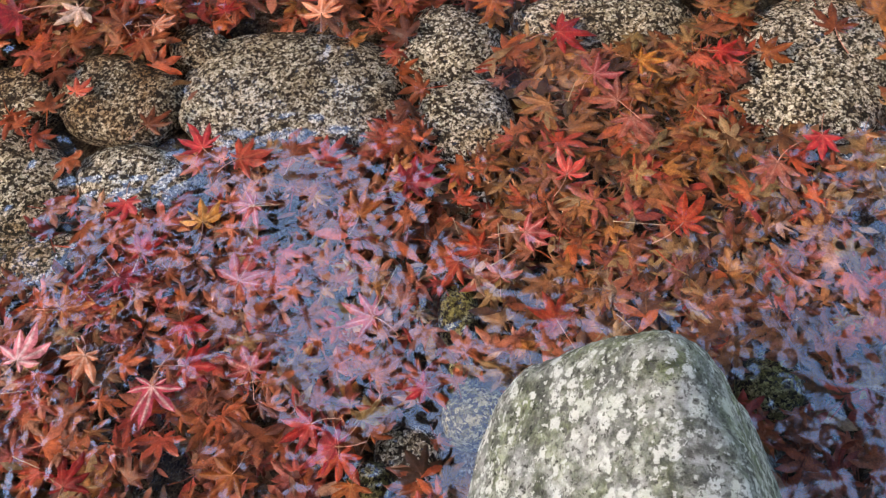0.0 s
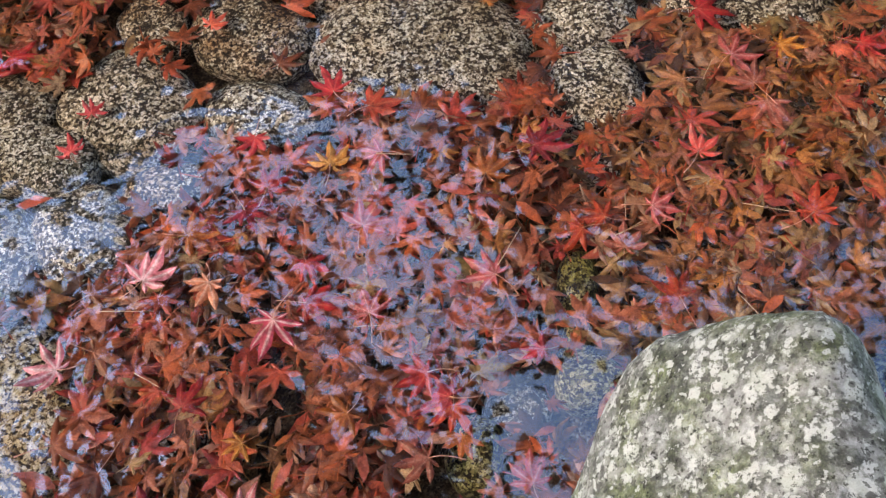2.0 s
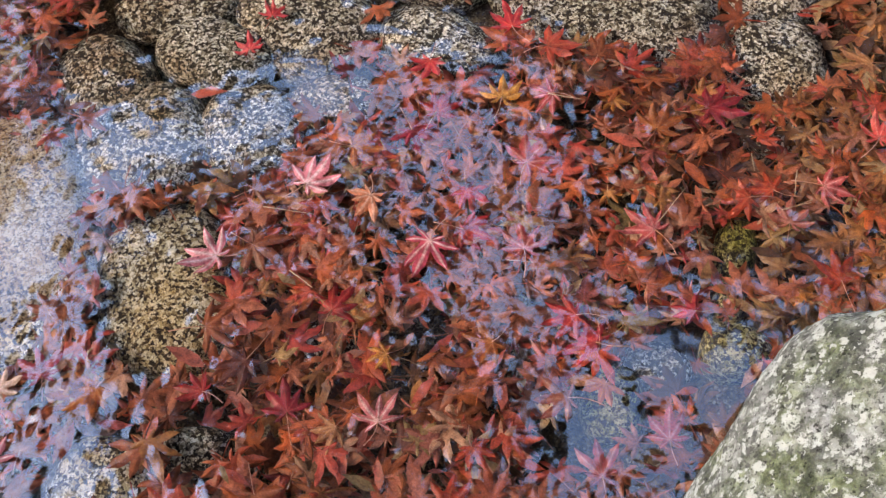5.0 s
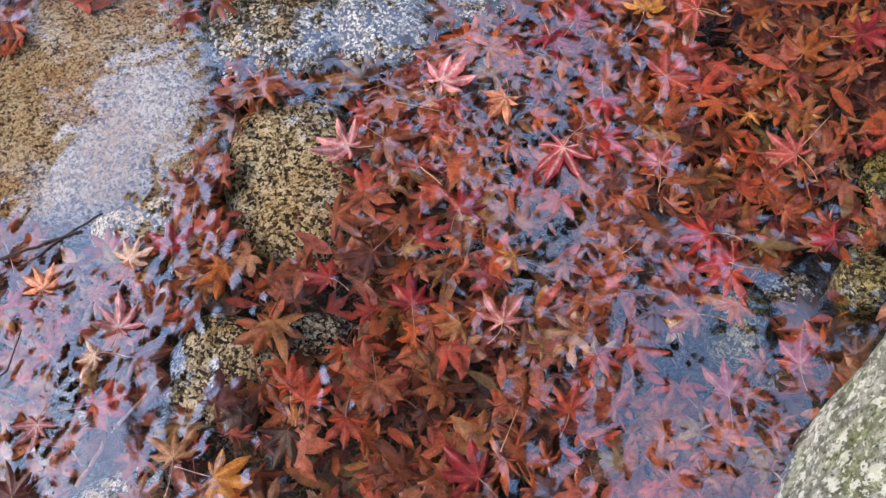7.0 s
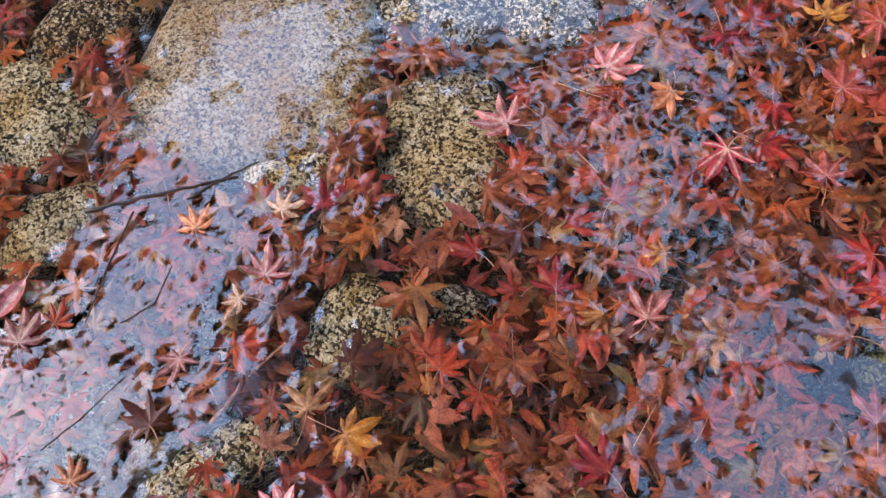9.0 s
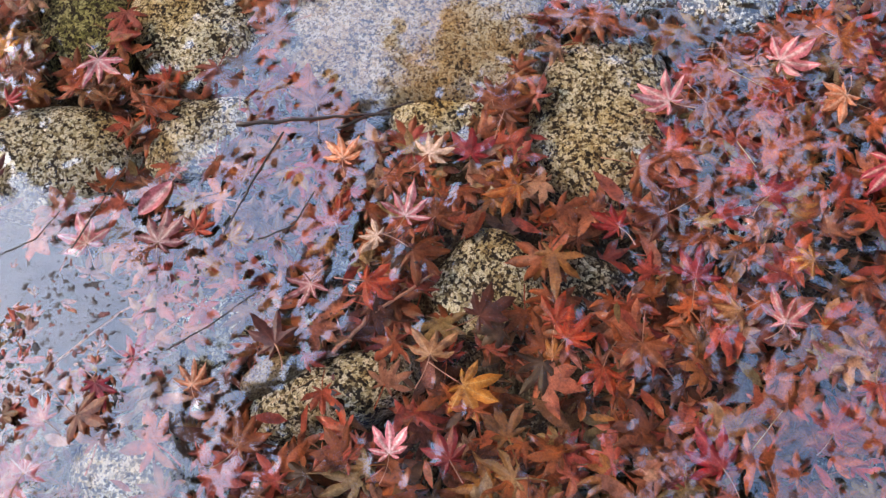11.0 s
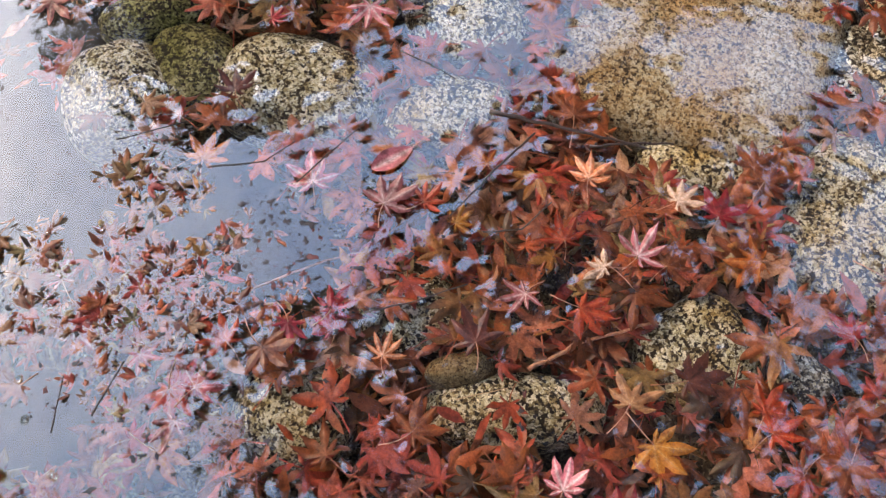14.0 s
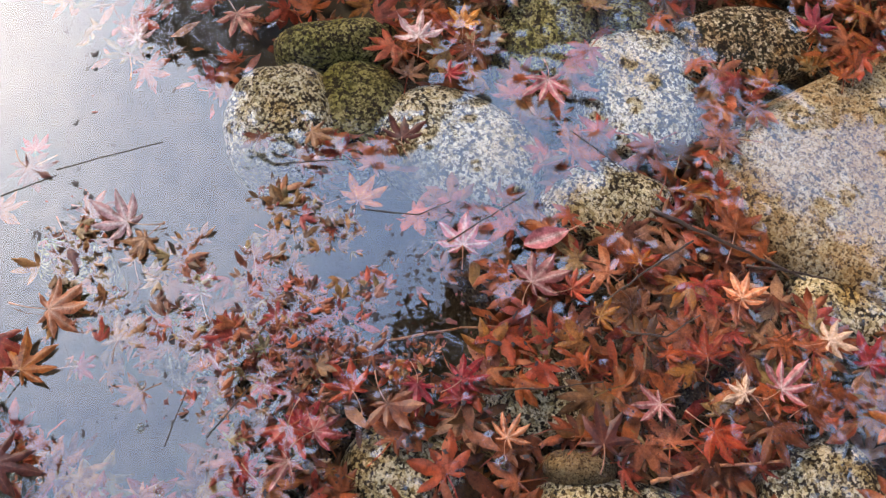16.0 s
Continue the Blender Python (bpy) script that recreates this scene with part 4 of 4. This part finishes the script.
tree((4.4, 5.6), (1.9, 4.6, 3.9), ((0.8, 4.5, 4.6, 0.8), (0.9, 5.7, 4.9, 0.9), (0.9, 3.6, 4.5, 0.65), (0.1, 3.5, 4.5, 0.6), (0.15, 2.95, 4.4, 0.5),
     (-0.15, 3.8, 4.6, 0.45), (1.9, 4.4, 4.9, 0.8), (-0.5, 3.3, 4.5, 0.32),
     (1.28, 1.68, 3.8, 0.42), (1.02, 2.45, 3.8, 0.45), (-0.45, 2.91, 3.0, 0.3), (2.43, 5.49, 5.5, 0.7), (2.48, 4.03, 9.0, 0.62), (1.9, 1.8, 4.5, 0.35)), AUTUMN, 82, RED, 0.14)
tree((2.9, -3.6), (0.2, -0.6, 3.9), ((-2.2, 2.3, 4.5, 0.5), (-2.65, 1.85, 4.5, 0.4), (-1.0, 1.5, 4.4, 0.5),
     (-2.0, 1.35, 4.5, 0.65), (-0.6, 1.0, 4.5, 0.42), (-1.4, 0.8, 4.4, 0.7), (-2.2, 0.55, 4.5, 0.45), (-1.5, 0.1, 4.4, 0.7), (-2.1, -0.15, 4.5, 0.4), (-0.9, 0.3, 4.5, 0.42),
     (-1.75, -0.55, 4.4, 0.4),
     # last spray of this row stands in for an unidentified dark mirrored edge
     (-2.6, 2.5, 4.5, 0.38), (-2.9, 1.95, 4.5, 0.25), (-2.6, 1.3, 4.5, 0.32), (-2.5, 0.85, 4.5, 0.32), (-2.45, -0.45, 4.5, 0.3), (-2.28, 1.68, 3.0, 0.22), (-2.45, -2.3, 4.5, 0.3),
     # unseen sprays east and south, added to block overhead sky light
     (0.3, 0.1, 4.5, 0.8), (1.3, 0.3, 4.7, 0.8), (0.6, -0.9, 4.5, 0.9), (-0.4, -0.8, 4.6, 0.6), (1.8, -0.7, 4.8, 0.9), (0.3, -2.0, 4.7, 0.9), (1.5, -2.0, 4.9, 0.9), (2.6, 0.7, 4.8, 0.8),
     (-1.58, 1.97, 3.0, 0.37), (-0.53, 1.23, 3.0, 0.3), (-2.17, 1.43, 3.0, 0.32), (-2.14, 3.07, 3.0, 0.35), (-2.15, 1.06, 3.0, 0.24), (-1.2, 1.4, 3.0, 0.36)), AUTUMN, 77, RED, 0.15)
tree((-8.2, 1.6), (-6.3, 0.9, 3.8), ((-4.75, 1.95, 4.5, 0.5), (-5.4, 2.0, 4.6, 0.6), (-4.7, 1.35, 4.4, 0.5), (-4.7, 0.8, 4.5, 0.5), (-4.55, 0.3, 4.4, 0.55),
     (-3.28, 0.30, 3.0, 0.38), (-6.68, 4.37, 7.0, 0.9), (-7.41, 0.05, 9.0, 0.53), (-5.2, 1.2, 4.6, 0.6), (-5.3, 0.4, 4.5, 0.6), (-5.2, -0.3, 4.6, 0.5), (-6.0, 0.6, 4.8, 0.8), (-6.1, 1.6, 4.8, 0.7)), AUTUMN, 84, RED, 0.14)
# ring of unseen dark evergreens, added to cut low sky light on the bed
for k in range(11):
    tk = random.Random(90 + k)
    a = 2 * math.pi * (k + tk.uniform(-0.2, 0.2)) / 11
    x, y = -1.2 + 9.0 * math.cos(a), 0.8 + 9.0 * math.sin(a)
    low = abs(math.degrees(a) - 205) < 45  # a gap towards the sun
    boughs = [(x + tk.uniform(-2.0, 2.0), y + tk.uniform(-2.0, 2.0), 1.6 + 0.28 * n, 1.5 - 0.025 * n) for n in range(15 if low else 26)]
    tree((x, y), (x + 0.3, y, 3.2 if low else 4.5), boughs, GREEN, 60 + k, DARK, 0.22, 0.24, 0.3)


# ---- twigs, needles, seeds and bubbles on the water ----
def strand(name, points, radius, mat, label, category, group, depth=0.0):
    """A thin crooked stick lying in the water's skin."""
    pts, r = [], random.Random(len(bpy.data.objects))
    for (x0, y0), (x1, y1) in zip(points, points[1:]):
        for k in range(5):
            s = k / 5
            pts.append((x0 + (x1 - x0) * s + r.uniform(-1, 1) * radius * 0.7, y0 + (y1 - y0) * s + r.uniform(-1, 1) * radius * 0.7, radius * 0.35 - depth))
    pts.append((*points[-1], radius * 0.35 - depth))
    n = len(pts)
    v, f = tube_data(pts, [radius * (1.0 - 0.45 * i / n) for i in range(n)], 6)
    tagged(mesh_object(name, v, f, mat), label, category, group)


def twig(radius, *points):
    strand("twig", points, radius, TWIG, "thin dark wet twig floating on the pond", "twig", "twigs on the water")


def sunken_twig(radius, *points):
    strand("twig", points, radius, STEM, "thin brown twig sunk among the leaves", "twig", "twigs on the water", 0.012)


def needle(*points):
    strand("needle", points, 0.0006, NEEDLE, "dry straw-coloured needle floating on the water", "needle", "needles on the water")


twig(0.0026, (-0.949, 0.041), (-0.911, 0.079), (-0.871, 0.123), (-0.823, 0.167))
twig(0.0013, (-0.901, 0.070), (-0.886, 0.020), (-0.864, -0.042), (-0.857, -0.062))
sunken_twig(0.0016, (-0.886, -0.308), (-0.885, -0.261), (-0.878, -0.202), (-0.866, -0.154))
twig(0.0008, (-1.177, -0.575), (-1.180, -0.519), (-1.181, -0.457))
twig(0.0008, (-1.161, -0.636), (-1.170, -0.576))
twig(0.0008, (-1.119, -0.343), (-1.100, -0.250))
twig(0.0009, (-1.038, -0.267), (-1.014, -0.210), (-1.021, -0.169))
twig(0.0008, (-0.840, -0.517), (-0.890, -0.486))
twig(0.001, (-0.973, -0.190), (-0.988, -0.145), (-1.007, -0.086))
twig(0.001, (-0.837, -0.476), (-0.873, -0.429))
sunken_twig(0.0024, (-0.672, -0.076), (-0.671, -0.023), (-0.652, 0.064))
twig(0.0011, (-0.823, -0.041), (-0.806, -0.004), (-0.818, 0.041))
twig(0.0009, (-1.071, -0.010), (-1.037, 0.012), (-1.006, 0.027))
twig(0.0016, (-0.857, 0.113), (-0.832, 0.166), (-0.814, 0.196))
twig(0.0010, (-0.803, -0.193), (-0.790, -0.147), (-0.779, -0.084))
needle((0.011, 0.646), (0.037, 0.668))
needle((-0.124, 0.585), (-0.104, 0.641))
needle((0.151, 0.708), (0.214, 0.704))
needle((-0.042, 0.709), (-0.033, 0.686))
needle((0.013, 0.703), (0.017, 0.667))
needle((-0.295, 0.132), (-0.296, 0.183))
needle((-0.678, -0.155), (-0.662, -0.098))
needle((-0.938, -0.440), (-0.894, -0.440))
needle((0.098, 0.889), (0.110, 0.927))
needle((-0.297, 0.721), (-0.251, 0.726))
needle((0.006, 0.644), (0.037, 0.664))
needle((-0.572, 0.461), (-0.510, 0.470))
needle((0.151, 0.585), (0.181, 0.555))
needle((-0.508, 0.393), (-0.473, 0.381))


def seeds():
    """Small dark seeds and bits adrift on the open water."""
    verts, faces, r = [], [], random.Random(31)
    for cx, cy, reach, count in SEED_PATCHES:
        for _ in range(count * 4):
            x, y = r.gauss(cx, reach * 0.55), r.gauss(cy, reach * 0.55)
            size, turn = 0.0006 + 0.0016 * r.random() ** 2, r.uniform(0, math.pi)
            b, long = len(verts), r.uniform(1.0, 2.2)
            for k in range(6):
                a = math.pi / 3 * k
                u, v = math.cos(a) * size * long * r.uniform(0.5, 1.1), math.sin(a) * size * r.uniform(0.4, 1.1)
                verts.append((x + u * math.cos(turn) - v * math.sin(turn), y + u * math.sin(turn) + v * math.cos(turn), 0.0004))
            verts.append((x, y, 0.0004 + size * 0.2))
            faces.extend((b + k, b + (k + 1) % 6, b + 6) for k in range(6))
    tagged(mesh_object("floating_seeds", verts, faces, SEED), "scattered dark seeds and leaf bits floating on water", "seeds", kind="stuff")


CRUMB_PATCHES = ((-0.946, -0.237, 0.075, 90), (-0.866, -0.292, 0.065, 90), (-0.833, -0.210, 0.075, 110), (-0.787, -0.426, 0.080, 80), (-0.768, -0.368, 0.060, 70),
                 (-1.042, -0.304, 0.070, 90), (-0.936, -0.343, 0.080, 150), (-0.846, -0.400, 0.085, 110), (-0.907, -0.266, 0.060, 80), (-0.839, -0.174, 0.070, 90),
                 (-0.798, -0.286, 0.060, 70), (-0.941, -0.196, 0.060, 80), (-1.30, -0.45, 0.10, 30), (-1.06, -0.54, 0.08, 90), (-1.15, -0.58, 0.06, 60), (-0.98, -0.50, 0.09, 70), (-0.88, -0.50, 0.10, 70), (-0.72, 0.03, 0.08, 60), (-0.62, -0.05, 0.09, 60))


def crumbs():
    """Torn crumbs of leaf and bud scales drifting in flocks on the water's skin."""
    heaps, r = {"red": ([], []), "dark": ([], [])}, random.Random(44)
    for cx, cy, reach, count in CRUMB_PATCHES:
        flock = [(r.gauss(cx, reach * 0.5), r.gauss(cy, reach * 0.5)) for _ in range(7)]
        for _ in range(count // 3):
            fx, fy = flock[r.randrange(7)]
            x, y = r.gauss(fx, reach * 0.17), r.gauss(fy, reach * 0.17)
            verts, faces = heaps["red" if r.random() < 0.35 else "dark"]
            size, turn, long = 0.0010 + 0.0032 * r.random() ** 3, r.uniform(0, 6.3), r.uniform(1.0, 2.0)
            b = len(verts)
            for k in range(9):
                a, q = 2 * math.pi * (k + r.uniform(-0.3, 0.3)) / 9, size * r.uniform(0.22, 1.3)
                u, v = math.cos(a) * q * long, math.sin(a) * q
                verts.append((x + u * math.cos(turn) - v * math.sin(turn), y + u * math.sin(turn) + v * math.cos(turn), 0.0003 + r.uniform(0, 0.0009)))
            verts.append((x, y, 0.0014))
            faces.extend((b + k, b + (k + 1) % 9, b + 9) for k in range(9))
    for colour, mat in (("red", CRUMB), ("dark", SEED)):
        tagged(mesh_object("leaf_crumbs", *heaps[colour], mat), colour + " torn leaf crumbs and bud scales floating on water", "leaf crumbs", kind="stuff")


SCRAP_PATCHES = ((-0.959, -0.486, 0.034, 60, 0), (-1.031, -0.459, 0.030, 40, 1), (-1.077, -0.574, 0.045, 50, 1), (-0.981, -0.392, 0.030, 40, 0), (-0.941, -0.355, 0.036, 75, 0),
                 (-0.927, -0.429, 0.034, 60, 0), (-0.902, -0.318, 0.030, 36, 0), (-0.943, -0.281, 0.028, 30, 0), (-1.022, -0.307, 0.034, 50, 1), (-1.058, -0.348, 0.030, 36, 1),
                 (-0.870, -0.375, 0.030, 34, 0), (-0.850, -0.270, 0.030, 26, 0), (-1.005, -0.560, 0.045, 50, 1), (-0.860, -0.460, 0.045, 40, 0))


def scraps():
    """Torn, curled pieces of sodden leaf lying half out of the water."""
    heaps, r = (([], [], []), ([], [], [])), random.Random(71)
    shapes = [leaf_shape(300 + k, 0.04, 0.2, 0.2, 0.25) for k in range(9)]
    for cx, cy, reach, count, brown in SCRAP_PATCHES:
        for _ in range(count):
            x, y, size = r.gauss(cx, reach * 0.5), r.gauss(cy, reach * 0.5), 0.008 + 0.020 * r.random() ** 2
            verts, faces, ribs = heaps[1 if r.random() < (0.75 if brown else 0.25) else 0]
            sv, sf, sr = shapes[r.randrange(9)]
            keep = r.choice((2, 3, 4, 7))
            first = r.randrange(8 - keep)
            m, b = pose(x, y, r.uniform(-0.003, 0.0006), r.gauss(0, 9), r.gauss(0, 9), r.uniform(0, 360)), len(verts)
            verts.extend(tuple(m @ Vector((v[0] * size, v[1] * size, v[2] * size))) for v in sv)
            faces.extend(tuple(b + q for q in f) for f in sf[first * 10:(first + keep) * 10])
            ribs.extend(sr)
    for (verts, faces, ribs), colour, mat in zip(heaps, ("red", "brown"), (LITTER, LITTER_BROWN)):
        tagged(mesh_object("leaf_scraps", verts, faces, mat, None, True, ribs), "torn " + colour + " scraps of maple leaf at the water's surface", "leaf scraps", kind="stuff")


crumbs()
scraps()
SEED_PATCHES = ((-1.093, -0.355, 0.068, 10), (-0.940, -0.336, 0.076, 16), (-1.008, -0.237, 0.073, 10), (-1.343, -0.541, 0.085, 16), (-1.213, -0.470, 0.037, 12), (-0.932, -0.524, 0.068, 8), (-0.886, -0.613, 0.049, 8), (-0.898, -0.149, 0.083, 16), (-0.833, -0.203, 0.069, 10), (-0.948, -0.238, 0.058, 8), (-0.800, 0.039, 0.075, 10), (-0.731, -0.038, 0.071, 12), (-0.937, -0.248, 0.072, 10), (-0.774, -0.377, 0.050, 10))
seeds()


def oval_leaf(x, y, length, turn):
    """A single pointed oval leaf, its sides curled up."""
    verts, faces, rib = [], [], []
    for i in range(13):
        s = i / 12
        half = 0.23 * math.sin(math.pi * s ** 0.85) ** 0.8
        for k in range(-3, 4):
            v = half * k / 3
            verts.append(((s - 0.5) * length, v * length, (0.9 * v * v + 0.10 * (s - 0.5) ** 2) * length * 1.6 + 0.0012))
            rib.append(1.0 - abs(k) / 3)
    for i in range(12):
        for k in range(6):
            a = i * 7 + k
            faces.append((a, a + 1, a + 8, a + 7))
    root = new("oval_leaf")
    root.matrix_basis = pose(x, y, 0.0, 0, 0, turn)
    mesh_object("blade", verts, faces, LEAF["blush"], root, True, rib)
    sv, sf = tube_data([(0.5 * length, 0, 0.002), (0.75 * length, 0.03 * length, 0.004), (length, 0.02 * length, 0.006)], [0.0008, 0.0006, 0.0007], 5)
    mesh_object("stem", sv, sf, STEM, root)
    tagged(root, "glossy pink oval leaf with curled edges floating on water", "leaf")


oval_leaf(-0.948, -0.085, 0.0537, 93)


def bubble(x, y, size):
    verts, faces = [], []
    for i in range(7):
        lat = math.pi / 2 * i / 6
        for k in range(12):
            a = 2 * math.pi * k / 12
            verts.append((size * math.cos(lat) * math.cos(a), size * math.cos(lat) * math.sin(a), size * 0.8 * math.sin(lat)))
    for i in range(6):
        for k in range(12):
            p, q = i * 12 + k, i * 12 + (k + 1) % 12
            faces.append((p, q, q + 12, p + 12))
    ob = mesh_object("bubble", verts, faces, WATER)
    ob.location = (x, y, 0.0003)
    tagged(ob, "small clear air bubble resting on the pond surface", "bubble", "bubbles on the water")


bubble(-0.853, -0.365, 0.0041)
bubble(-0.839, -0.404, 0.0036)
bubble(-0.865, -0.535, 0.0041)
bubble(-0.850, -0.655, 0.0063)
bubble(-0.841, -0.634, 0.0041)
bubble(-1.024, -0.397, 0.0054)
bubble(-0.907, -0.528, 0.0045)
bubble(-0.801, -0.531, 0.0041)
bubble(-1.046, -0.448, 0.0032)
bubble(-0.863, -0.536, 0.0041)
bubble(-0.798, -0.529, 0.0045)
bubble(-0.851, -0.365, 0.0032)
bubble(-0.893, -0.437, 0.0032)
bubble(-0.836, -0.188, 0.0028)
